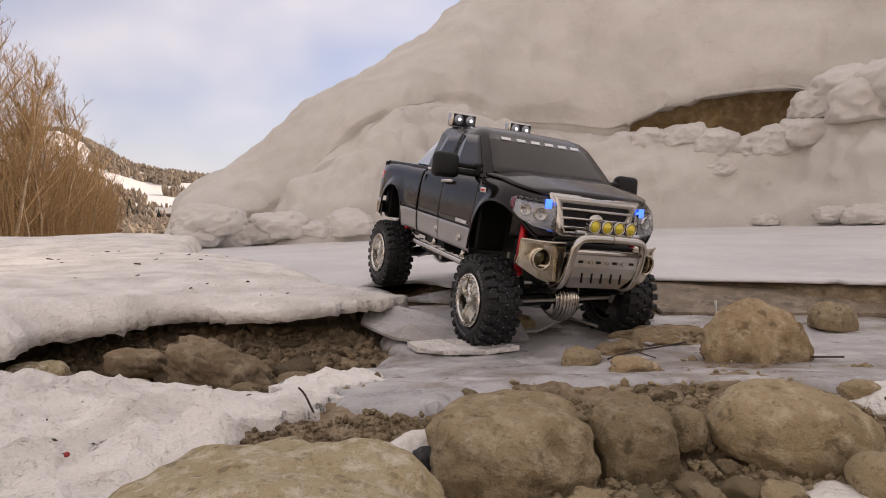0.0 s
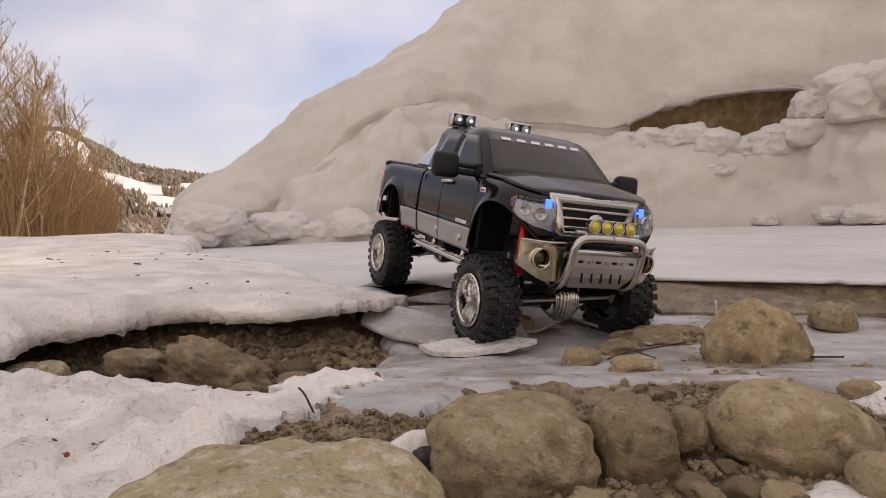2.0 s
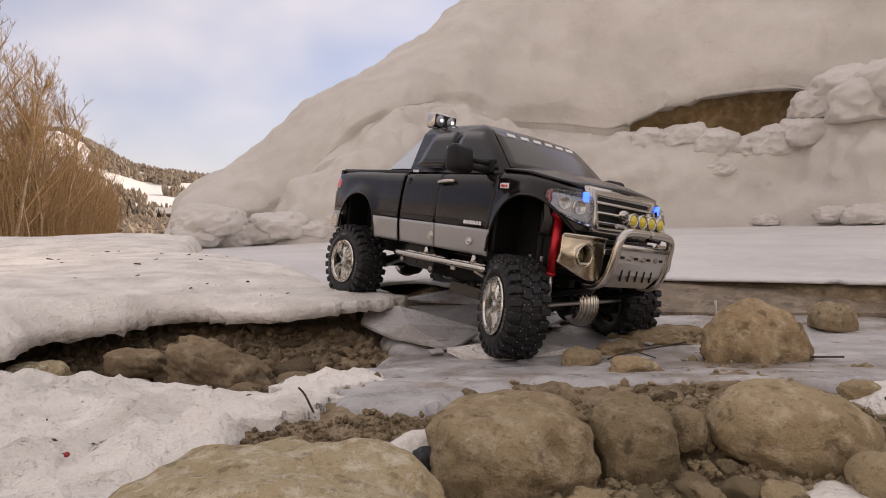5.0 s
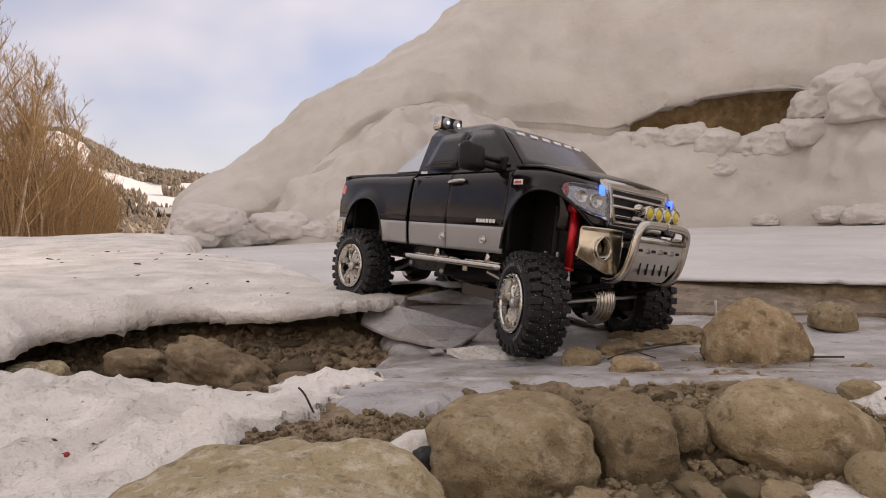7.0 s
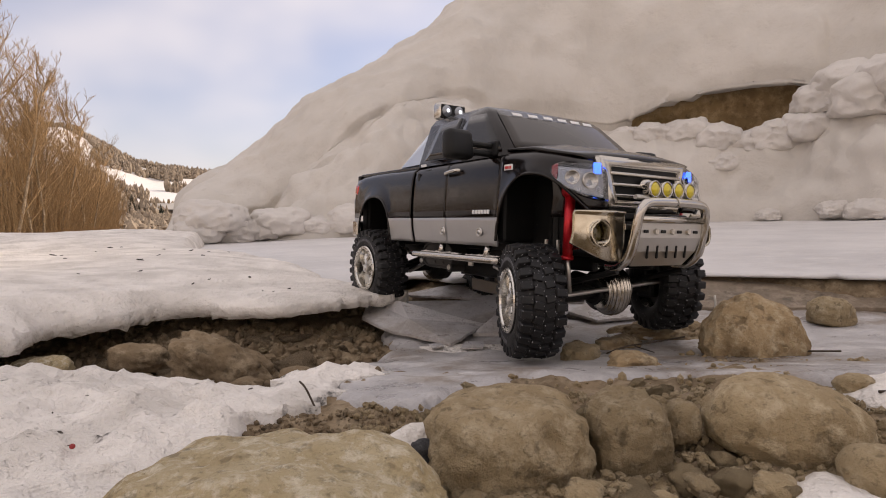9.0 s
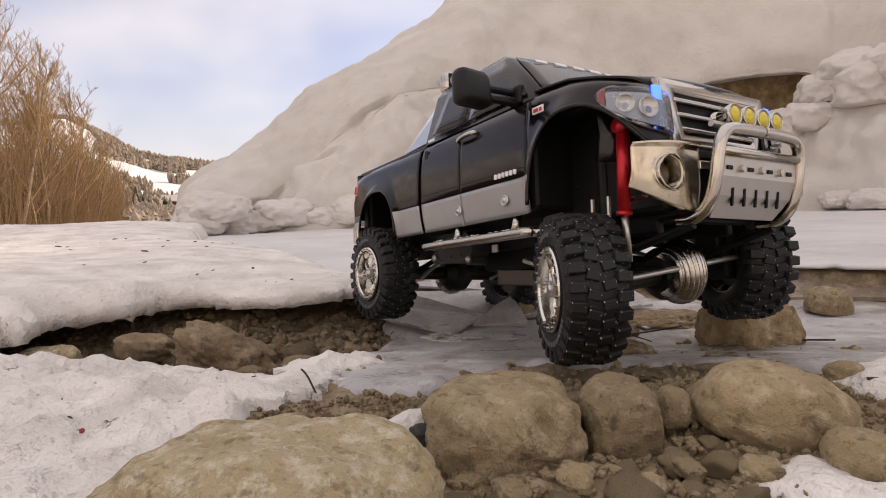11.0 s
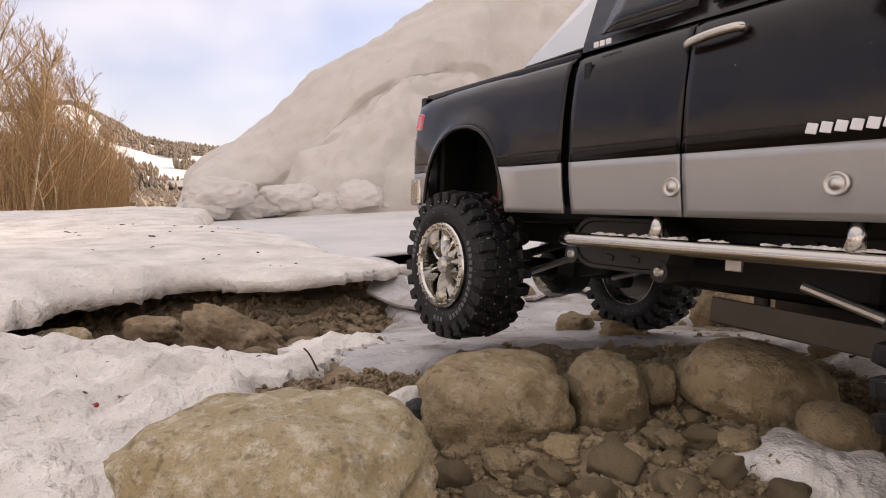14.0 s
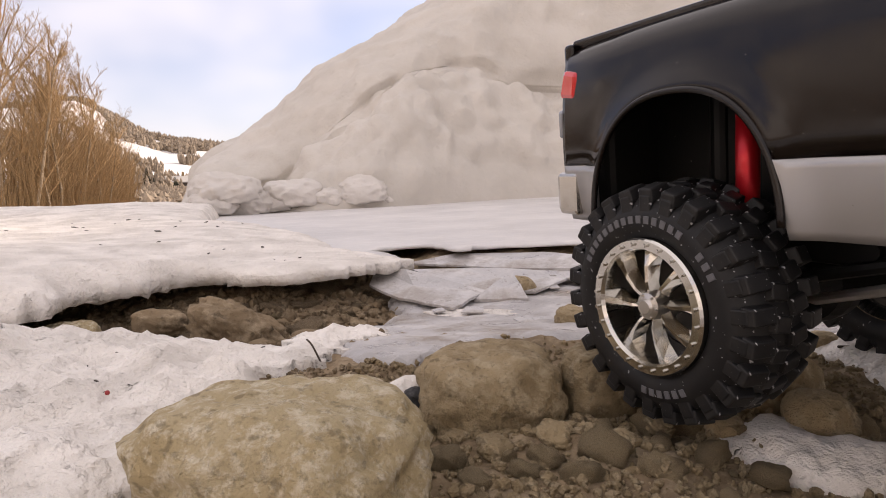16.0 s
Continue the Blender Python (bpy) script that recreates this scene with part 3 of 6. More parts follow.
def ribbon(bm, rows):
    """A surface through rows of points."""
    vs = [[bm.verts.new(p) for p in r] for r in rows]
    for a, b in zip(vs, vs[1:]):
        for k in range(len(a) - 1):
            bm.faces.new((a[k], a[k + 1], b[k + 1], b[k]))
    return vs


def thick(bm, t):
    bmesh.ops.recalc_face_normals(bm, faces=bm.faces)
    bmesh.ops.solidify(bm, geom=bm.faces[:] + bm.edges[:] + bm.verts[:], thickness=t)
    return bm


HUB_R, HUB_W = 0.0575, 0.043


def wheel_meshes():
    """A mud tyre with staggered blocks, and its chrome rim, outer face towards -y."""
    tyre = bmesh.new()
    h = HUB_W / 2
    prof = [(0.0322, -h + 0.004), (0.0350, -h + 0.001), (0.0405, -h - 0.0005), (0.046, -h), (0.0505, -h + 0.003), (0.0538, -h + 0.0075), (0.0552, -h + 0.014), (0.0555, 0.0)]
    prof = prof + [(r, -y) for r, y in prof[-2::-1]] + [(0.0325, h - 0.004), (0.0310, 0.0), (0.0318, -h + 0.004), (0.0322, -h + 0.004)]
    lathe(tyre, prof, 64)
    blocks = []
    n = 26
    for k in range(n):
        for side in (-1, 1):
            a = 360 / n * (k + (0.5 if side > 0 else 0))
            blocks.append(("shoulder", pose(0, 0, 0, 0, a, 0) @ pose(0, side * (h - 0.0062), 0.0545, -14 * side, 0, 0)))
            blocks.append(("centre", pose(0, 0, 0, 0, a + 5.5, 0) @ pose(0, side * (h - 0.0162), 0.0552, 0, 0, 14 * side)))
            blocks.append(("side", pose(0, 0, 0, 0, a, 0) @ pose(0, side * (h - 0.0015), 0.0492)))
    rim = bmesh.new()
    lathe(rim, [(0.0350, -h + 0.0035), (0.0350, -h - 0.0005), (0.0340, -h - 0.0018), (0.0298, -h - 0.0018), (0.0288, -h), (0.0284, -h + 0.004), (0.0272, -h + 0.016), (0.0272, h - 0.01), (0.033, h - 0.004), (0.034, h - 0.004), (0.0325, 0), (0.0345, -h + 0.0045)], 56)
    for k in range(24):
        a = 2 * math.pi * k / 24
        rod(rim, (math.cos(a) * 0.0320, -h - 0.0012, math.sin(a) * 0.0320), (math.cos(a) * 0.0320, -h - 0.0034, math.sin(a) * 0.0320), 0.00105, 6)
    for k in range(8):
        a = 360 / 8 * k
        m = pose(0, 0, 0, 0, a, 0)
        rows = []
        for r, w, y, sw in ((0.0055, 0.0050, -h + 0.0050, 0.0), (0.012, 0.0056, -h + 0.0036, 0.0006), (0.020, 0.0078, -h + 0.0046, 0.0012), (0.0282, 0.0135, -h + 0.0070, 0.0018)):
            rows.append([m @ Vector((x + sw, yy, r)) for x, yy in ((-w / 2, y + 0.0042), (-w * 0.16, y - 0.0014), (w * 0.10, y - 0.0010), (w / 2, y + 0.0040), (0, y + 0.008), (-w / 2, y + 0.0042))])
        ribbon(rim, rows)
    bmesh.ops.recalc_face_normals(rim, faces=rim.faces)
    hub = bmesh.new()
    lathe(hub, [(0.0, -h - 0.0008), (0.0032, -h - 0.0008), (0.0042, -h + 0.0005), (0.0068, -h + 0.0015), (0.0075, -h + 0.006), (0.0075, h - 0.01), (0.0, h - 0.01)], 24)
    for k in range(6):
        a = 2 * math.pi * k / 6
        rod(hub, (math.cos(a) * 0.0058, -h + 0.002, math.sin(a) * 0.0058), (math.cos(a) * 0.0058, -h + 0.0002, math.sin(a) * 0.0058), 0.0007, 6)
    disc = bmesh.new()
    rod(disc, (0, h - 0.016, 0), (0, h - 0.013, 0), 0.0268, 40)
    marks = []
    for start, count in ((-57, 6), (64, 3), (96, 15)):
        for k in range(count):
            marks.append(pose(0, 0, 0, 0, -(start + k * 6.6), 0) @ pose(0, -h - 0.0004, 0.0420))
    return tyre, rim, hub, disc, marks, blocks


def data_of(name, bm, material, smooth=False):
    me = bpy.data.meshes.new(name)
    bm.normal_update()
    bm.to_mesh(me)
    bm.free()
    me.materials.append(material)
    if smooth:
        for p in me.polygons:
            p.use_smooth = True
    return me


def half_width(x):
    return 0.1035 - 0.012 * max(0.0, (x - 0.180) / 0.04) ** 2 - 0.004 * max(0.0, (-x - 0.19) / 0.04) ** 2


F_ARCH, R_ARCH = (0.167, 0.046, 0.180), (-0.150, 0.047, 0.170)


def low_edge(x, sill):
    z = sill
    for cx, rad, top in (F_ARCH, R_ARCH):
        k = abs(x - cx) / rad
        if k < 1:
            z = max(z, sill + (top - sill) * (1 - k ** 2.6) ** (1 / 2.2))
    return z


def belt(x):
    """Height of the body's shoulder along its length."""
    return float(np.interp(x, [-0.226, -0.05, 0.0, 0.13, 0.160, 0.185, 0.2125], [0.205, 0.2055, 0.207, 0.2080, 0.2060, 0.2010, 0.1955]))


def side_skin(x0, x1, z_lo, z_hi, side):
    """A side panel between two stations; z_lo and z_hi are functions of x."""
    n = max(4, int((x1 - x0) / 0.0028))
    rows = []
    for i in range(n + 1):
        x = x0 + (x1 - x0) * i / n
        lo, hi = z_lo(x), z_hi(x)
        hi = max(hi, lo + 0.0004)
        row = []
        for j in range(9):
            z = lo + (hi - lo) * j / 8
            flare = 0.0
            for cx, rad, top in (F_ARCH, R_ARCH):
                e = math.hypot((x - cx) / rad, (z - 0.115) / (top - 0.115))
                flare = max(flare, 0.0045 * math.exp(-((e - 1.0) / 0.16) ** 2))
            crease = -0.006 * ((z - 0.150) / 0.055) ** 2 if z > 0.150 else -0.004 * ((0.150 - z) / 0.035) ** 2
            crease -= 0.010 * max(0.0, (z - (belt(x) - 0.012)) / 0.012) ** 2.2
            row.append(Vector((x, side * (half_width(x) + crease + flare), z)))
        rows.append(row)
    bm = bmesh.new()
    ribbon(bm, rows)
    return thick(bm, 0.0018)


CORNER_X, CORNER_L, CORNER_Y, CORNER_W, CORNER_N = 0.156, 0.0545, 0.052, 0.0515, 2.5


def shell_y(x):
    """Half width of the body's front, rounded towards the grille."""
    k = min(1.0, max(0.0, (x - CORNER_X) / CORNER_L))
    return CORNER_Y + CORNER_W * (1 - k ** CORNER_N) ** (1 / CORNER_N)


def shell_plan(s):
    """Plan point and outward normal: s from -1 at the door to 0 where the corner starts and 1 at the grille."""
    if s < 0:
        return Vector((CORNER_X + (CORNER_X - 0.1195) * s, CORNER_Y + CORNER_W)), Vector((0, 1))
    a = s * math.pi / 2
    c, q = max(math.cos(a), 1e-6), max(math.sin(a), 1e-6)
    e = 2 / CORNER_N
    n = Vector((q ** (2 - e) / CORNER_L, c ** (2 - e) / CORNER_W)).normalized()
    return Vector((CORNER_X + CORNER_L * q ** e, CORNER_Y + CORNER_W * c ** e)), n


def shell_point(s, z, side, lift=0.0):
    p, n = shell_plan(s)
    x = p.x
    cx, rad, top = F_ARCH
    e = math.hypot((x - cx) / rad, (z - 0.115) / (top - 0.115))
    off = 0.0040 * math.exp(-((e - 1.0) / 0.18) ** 2) * (1 - max(0.0, s)) + lift
    off += -0.006 * ((z - 0.150) / 0.055) ** 2 if z > 0.150 else -0.004 * ((0.150 - z) / 0.035) ** 2
    off -= 0.009 * max(0.0, (z - (belt(x) - 0.012)) / 0.012) ** 2.4
    return Vector((x + n.x * off, side * (p.y + n.y * off), z))


def shell_skin(side):
    rows = []
    for s in np.concatenate([np.linspace(-1, 0, 16)[:-1], np.linspace(0, 1, 34)]):
        x = shell_plan(s)[0].x
        lo = max(0.1425, low_edge(x, 0.114), 0.1500 if x > 0.2 else 0)
        hi = belt(x)
        rows.append([shell_point(s, lo + (hi - lo) * j / 14, side) for j in range(15)])
    bm = bmesh.new()
    ribbon(bm, rows)
    return thick(bm, 0.0018)


LAMP_S = (0.30, 0.985)


def lamp_patch(side, lift, u0=0.0, u1=1.0, margin=0.0):
    """A teardrop piece of the front corner: u is 0 beside the grille and 1 at the tip."""
    rows = []
    for u in np.linspace(u0, u1, 18):
        s = LAMP_S[1] + (LAMP_S[0] - LAMP_S[1]) * u
        x = shell_plan(s)[0].x
        hi = 0.1960 - 0.0035 * u - 0.004 * max(0.0, (u - 0.75) / 0.25) ** 2 - margin
        lo = 0.1600 + 0.0090 * u + 0.0175 * u ** 3.2 + margin
        hi = max(hi, lo + 0.0006)
        rows.append([shell_point(s, lo + (hi - lo) * j / 8, side, lift * min(1.0, 4 * (1 - u) + 0.35)) for j in range(9)])
    bm = bmesh.new()
    ribbon(bm, rows)
    return bm


def build_truck():
    truck = tagged(new("toy_truck"), "black and silver radio-controlled pickup truck on tall chunky tyres", "toy truck")
    truck.scale = (1.0785, 1.0785, 1.0785)
    P = lambda name, bm, m, label="", parent=truck, smooth=False: part(name, bm, m, parent, label, smooth)
    SILL, TONE = 0.114, 0.1425
    NOSE = -0.029
    # side panels, both sides
    for side in (-1, 1):
        for name, x0, x1 in (("bed_side", -0.226, -0.0535), ("rear_door", -0.0470, 0.0235), ("front_door", 0.0248, 0.1185), ("front_fender", 0.1195, 0.220)):
            lo = (lambda x: low_edge(x, SILL)) if name != "front_fender" else (lambda x: max(low_edge(x, SILL), 0.150 if x > 0.205 else 0))
            up = P(name, shell_skin(side) if name == "front_fender" else side_skin(x0, x1, lambda x: max(TONE, lo(x)), belt, side), PAINT, smooth=True)
            if name != "front_fender":
                P("lower_panel", side_skin(x0, x1, lo, lambda x: TONE - 0.0003, side), SILVER, "silver lower panel", up, True)
            else:
                P("lower_panel", side_skin(0.1195, 0.1235, lo, lambda x: TONE - 0.0003, side), SILVER, "silver lower panel", up, True)
            if "door" in name:
                hx = 0.0370 if name == "front_door" else -0.0385
                if name == "front_door":
                    bm = bmesh.new()
                    tube(bm, [(hx - 0.013, side * 0.101, 0.1895), (hx - 0.011, side * 0.1045, 0.1902), (hx, side * 0.1058, 0.1915), (hx + 0.011, side * 0.1045, 0.1922), (hx + 0.013, side * 0.101, 0.192)], 0.0021, 10)
                    P("door_handle", bm, CHROME, "chrome handle", up, True)
                    bm = bmesh.new()
                    for k in range(6):
                        box(bm, (0.0800 + 0.0050 * k, side * 0.1042, 0.1478), (0.0040, 0.0008, 0.0040), 0.0003, (0, 12, 0))
                    P("lettering", bm, WHITE_MARK, "row of white raised letters", up)
                else:
                    bm = bmesh.new()
                    box(bm, (hx, side * 0.1003, 0.190), (0.0050, 0.0012, 0.0100), 0.0006)
                    P("fuel_flap", bm, PLASTIC, "", up)
                    bm = bmesh.new()
                    for k in range(3):
                        box(bm, (-0.034 + 0.0042 * k, side * 0.0995, 0.2035), (0.0034, 0.0008, 0.0030), 0.0003)
                    P("small_badge", bm, WHITE_MARK, "small white badge", up)
                bx = 0.0260 if name == "rear_door" else 0.0890
                bx = 0.0200 if name == "rear_door" else bx
                bm = bmesh.new()
                lathe(bm, [(0.0, -0.0008), (0.0018, -0.0008), (0.0022, 0.0003), (0.0034, 0.0003), (0.0042, -0.0008), (0.0046, 0.001)], 20, pose(bx, side * 0.1035, 0.1275, 0, 0, 0 if side < 0 else 180))
                P("body_screw", bm, ALLOY, "sunken metal body screw", up, True)
            if name == "front_fender":
                bm = bmesh.new()
                box(bm, (0.1325, side * 0.1017, 0.1895), (0.0125, 0.0010, 0.0055), 0.0004)
                b1 = P("badge", bm, WHITE_MARK, "white and red engine badge", up)
                bm = bmesh.new()
                for k, (dx, w) in enumerate(((-0.003, 0.0028), (0.0, 0.002), (0.0035, 0.0024))):
                    box(bm, (0.1325 + dx, side * 0.1024, 0.1892), (w, 0.0008, 0.0026), 0.0002)
                P("badge_mark", bm, RED_MARK, "red bars", b1)
            # grey lip round the arches
            if name in ("front_fender", "bed_side"):
                cx, rad, top = F_ARCH if name == "front_fender" else R_ARCH
                bm = bmesh.new()
                pts = []
                for k in range(26):
                    a = math.pi * (0.02 + 0.96 * k / 25)
                    c, s_ = math.cos(a), math.sin(a)
                    px = cx + rad * 1.01 * math.copysign(abs(c) ** 0.85, c)
                    pts.append((px, side * (0.1065 if name == "bed_side" else shell_y(px) + 0.0025), SILL + (top - SILL + 0.0012) * s_ ** 0.9))
                tube(bm, pts, 0.0015, 8, 2)
                P("arch_lip", bm, PAINT, "", up, True)
    # black boxes added inside, standing in for the shade in gaps and arches
    for nm, c, d in (("inner_tub", (-0.004, 0, 0.153), (0.420, 0.112, 0.092)), ("cab_floor", (0.010, 0, 0.157), (0.215, 0.190, 0.080)), ("bed_floor", (-0.150, 0, 0.189), (0.140, 0.182, 0.022)), ("rear_bulkhead", (-0.2130, 0, 0.155), (0.020, 0.180, 0.086)), ("engine_cover", (0.150, 0, 0.189), (0.080, 0.170, 0.012))):
        bm = bmesh.new()
        box(bm, c, d, 0.004)
        P(nm, bm, PLASTIC)
    # bed: rails, floor, tailgate
    bm = bmesh.new()
    for side in (-1, 1):
        box(bm, (-0.140, side * 0.0850, 0.2035), (0.172, 0.012, 0.0050), 0.0016)
    P("bed_rail", bm, PAINT)
    bm = bmesh.new()
    box(bm, (-0.2255, 0, 0.175), (0.006, 0.190, 0.058), 0.002)
    P("tailgate", bm, PAINT)
    for side in (-1, 1):
        bm = bmesh.new()
        box(bm, (-0.2195, side * 0.0925, 0.1830), (0.0170, 0.0160, 0.0150), 0.003, (0, 12, side * 8), (0.8, 0.9))
        lamp = P("tail_light", bm, TAILRED, "red tail light")
        bm = bmesh.new()
        box(bm, (-0.2265, side * 0.0940, 0.1640), (0.0080, 0.0110, 0.0150), 0.002)
        P("reversing_light", bm, LENS, "clear lens", lamp)
    bm = bmesh.new()
    box(bm, (-0.2310, 0, 0.1280), (0.0110, 0.196, 0.0220), 0.003)
    for side in (-1, 1):
        box(bm, (-0.2230, side * 0.0985, 0.1280), (0.0170, 0.0060, 0.0220), 0.002, (0, 0, side * 6))
    P("rear_bumper", bm, CHROME, "chrome rear bumper")
    bm = bmesh.new()
    rod(bm, (-0.150, -0.055, 0.098), (-0.240, -0.066, 0.106), 0.0052, 18)
    P("exhaust", bm, CHROME, "chrome exhaust tip")
    # cab
    def ring(z, xr, xf, hw, front_bow=0.006):
        pts = []
        for y in np.linspace(-hw, hw, 13):
            pts.append(Vector((xf - front_bow * (y / hw) ** 2, y, z)))
        for y in np.linspace(hw, -hw, 13):
            pts.append(Vector((xr + 0.003 * (y / hw) ** 2, y, z)))
        return pts + [pts[0].copy()]
    bm = bmesh.new()
    rows = [ring(0.2030, -0.0520, 0.1310, 0.0945), ring(0.2085, -0.0520, 0.1280, 0.0935), ring(0.2320, -0.0510, 0.1030, 0.0865), ring(0.2530, -0.0500, 0.0790, 0.0800), ring(0.2605, -0.0470, 0.0660, 0.0745), ring(0.2650, -0.0380, 0.0500, 0.0640), ring(0.2672, -0.0150, 0.0300, 0.0400)]
    vs = ribbon(bm, rows)
    bm.faces.new([v for v in vs[-1][:-1]])
    bmesh.ops.remove_doubles(bm, verts=bm.verts, dist=0.0002)
    bmesh.ops.recalc_face_normals(bm, faces=bm.faces)
    cab = P("cab", bm, PAINT, "", truck, True)

    def cab_y(z):
        return float(np.interp(z, [0.203, 0.2085, 0.232, 0.253, 0.2605], [0.0945, 0.0935, 0.0865, 0.0800, 0.0745]))
    for side in (-1, 1):
        for name, quad in (("front_side_window", ((0.0300, 0.2090), (0.1120, 0.2090), (0.0690, 0.2520), (0.0310, 0.2540))), ("rear_side_window", ((-0.0360, 0.2105), (0.0225, 0.2095), (0.0220, 0.2540), (-0.0220, 0.2520)))):
            bm = bmesh.new()
            rows = []
            for j in range(5):
                v = j / 4
                row = []
                for i in range(7):
                    u = i / 6
                    x = (quad[0][0] * (1 - u) + quad[1][0] * u) * (1 - v) + (quad[3][0] * (1 - u) + quad[2][0] * u) * v
                    z = (quad[0][1] * (1 - u) + quad[1][1] * u) * (1 - v) + (quad[3][1] * (1 - u) + quad[2][1] * u) * v
                    row.append(Vector((x, side * (cab_y(z) + 0.0018), z)))
                rows.append(row)
            ribbon(bm, rows)
            win = P(name, thick(bm, 0.0012), GLASS, "dark tinted window", cab, True)
    # windscreen and its white band
    def screen_point(u, v, lift):
        z = 0.2105 + 0.0445 * v
        x = float(np.interp(z, [0.2085, 0.232, 0.253, 0.2605], [0.1280, 0.1030, 0.0790, 0.0660]))
        y = u * (cab_y(z) - 0.007)
        return Vector((x - 0.006 * (y / cab_y(z)) ** 2 + lift, y, z + lift * 0.8))
    bm = bmesh.new()
    ribbon(bm, [[screen_point(u, v, 0.0014) for u in np.linspace(-1, 1, 15)] for v in np.linspace(0, 1, 7)])
    P("windscreen", thick(bm, 0.001), SCREEN, "dark tinted windscreen", cab, True)
    bm = bmesh.new()
    for k in range(6):
        u = -0.70 + 1.40 * k / 5
        c = screen_point(u, 0.90, 0.0022)
        box(bm, c, (0.0042, 0.0130, 0.0006), 0.0002, (0, 50, 0))
    P("windscreen_lettering", bm, WHITE_MARK, "white letters across the windscreen top", cab)
    bm = bmesh.new()
    rod(bm, (0.1300, -0.060, 0.2105), (0.1255, 0.005, 0.2155), 0.0007, 8)
    rod(bm, (0.1310, 0.010, 0.2105), (0.1240, 0.062, 0.2160), 0.0007, 8)
    P("wiper", bm, PLASTIC, "", cab)
    bm = bmesh.new()
    ribbon(bm, [[Vector((-0.0450 - 0.004 * v, side_y, 0.2560 - 0.0 * v)) for side_y in np.linspace(-0.072, 0.072, 5)] if v == 0 else [Vector((-0.108, y, 0.2070)) for y in np.linspace(-0.086, 0.086, 5)] for v in (0, 1)])
    for side in (-1, 1):
        ribbon(bm, [[Vector((-0.0450, side * 0.0720, 0.2560)), Vector((-0.108, side * 0.0860, 0.2070))], [Vector((-0.0480, side * 0.0800, 0.2400)), Vector((-0.0510, side * 0.0900, 0.2070))]])
    P("rear_canopy", thick(bm, 0.0014), SKY_PALE, "rear panel coloured pale for the sky it reflects")
    # bonnet
    rows = []
    for f in np.linspace(0, 1, 26):
        x = 0.1215 + 0.0865 * f
        hw = shell_y(x) - 0.0085
        drop = 0.0045 * max(0.0, (f - 0.93) / 0.07) ** 2
        row = []
        for u in np.linspace(-1, 1, 27):
            z = belt(x) + 0.0002 + (0.0075 - 0.0035 * f * f) * (1 - u * u) ** 0.8
            z += 0.0014 * math.exp(-((abs(u) - 0.55) / 0.14) ** 2) * (1 - f * f) - drop
            row.append(Vector((x - 0.006 * f * u * u, u * hw, z)))
        rows.append(row)
    bm = bmesh.new()
    ribbon(bm, rows)
    bonnet = P("bonnet", thick(bm, 0.0022), PAINT, "", truck, True)
    made_before = set(truck.children_recursive)
    # nose behind the lamps
    bm = bmesh.new()
    rows = []
    for z in np.linspace(0.146, 0.196, 9):
        rows.append([Vector((0.2290 - 0.0045 * abs(z - 0.165) / 0.03 - 0.022 * (abs(y) / 0.086) ** 2.6, y, z)) for y in np.linspace(-0.086, 0.086, 19)])
    ribbon(bm, rows)
    P("nose", thick(bm, 0.002), PAINT, "", truck, True)
    # grille
    def frame_ring(bm, w_top, w_bot, z0, z1, x, width, depth):
        out = [(-w_bot, z0), (w_bot, z0), (w_top, z1), (-w_top, z1)]
        inn = [(-(w_bot - width), z0 + width * 0.9), (w_bot - width, z0 + width * 0.9), (w_top - width * 1.05, z1 - width * 0.7), (-(w_top - width * 1.05), z1 - width * 0.7)]
        mk = lambda l, xx: [bm.verts.new((xx - 0.006 * (y / 0.06) ** 2, y, z)) for y, z in l]
        a, b, c, d = mk(out, x - depth), mk(out, x), mk(inn, x), mk(inn, x - depth)
        for p, q in ((a, b), (b, c), (c, d)):
            for k in range(4):
                bm.faces.new((p[k], p[(k + 1) % 4], q[(k + 1) % 4], q[k]))
    bm = bmesh.new()
    frame_ring(bm, 0.0605, 0.0520, 0.1505, 0.2005, 0.2425, 0.0125, 0.014)
    bmesh.ops.bevel(bm, geom=bm.edges[:], offset=0.0012, segments=2, affect="EDGES")
    grille = P("grille", bm, CHROME, "chrome grille surround", truck, True)
    bm = bmesh.new()
    box(bm, (0.2300, 0, 0.1740), (0.006, 0.096, 0.040), 0.001)
    P("grille_backing", bm, PLASTIC, "black backing", grille)
    for k in range(3):
        bm = bmesh.new()
        box(bm, (0.2365, 0, 0.1660 + 0.0098 * k), (0.0055, 0.088 + 0.004 * k, 0.0032), 0.0009)
        P("grille_bar", bm, CHROME, "chrome bar", grille, True)
    bm = bmesh.new()
    lathe(bm, [(0, -0.0025), (0.004, -0.0022), (0.0052, -0.001), (0.006, 0.001)], 24, pose(0.2395, 0, 0.1770, 0, 0, 90) @ Matrix.Diagonal((1.5, 1, 1, 1)))
    P("emblem", bm, CHROME, "oval chrome emblem", grille, True)
    # headlights
    back = Matrix.Translation((-NOSE, 0, 0))
    for side in (-1, 1):
        bm = lamp_patch(side, 0.0008)
        bm.transform(back)
        lamp = P("headlight", thick(bm, 0.001), BOWL, "clear headlight with a lit blue diode", truck, True)
        for s, z, rr in ((0.80, 0.1775, 0.0072), (0.585, 0.1800, 0.0062)):
            p = shell_point(s, z, side, 0.0010)
            n = shell_plan(s)[1]
            bm = bmesh.new()
            lathe(bm, [(0, 0.0004), (rr * 0.5, 0.0), (rr * 0.85, -0.0010), (rr, -0.0018), (rr * 1.05, 0.0012)], 24, pose(p.x - NOSE, p.y, p.z, 0, 0, math.degrees(math.atan2(side * n.y, n.x)) + 90))
            P("reflector", bm, CHROME, "", lamp, True)
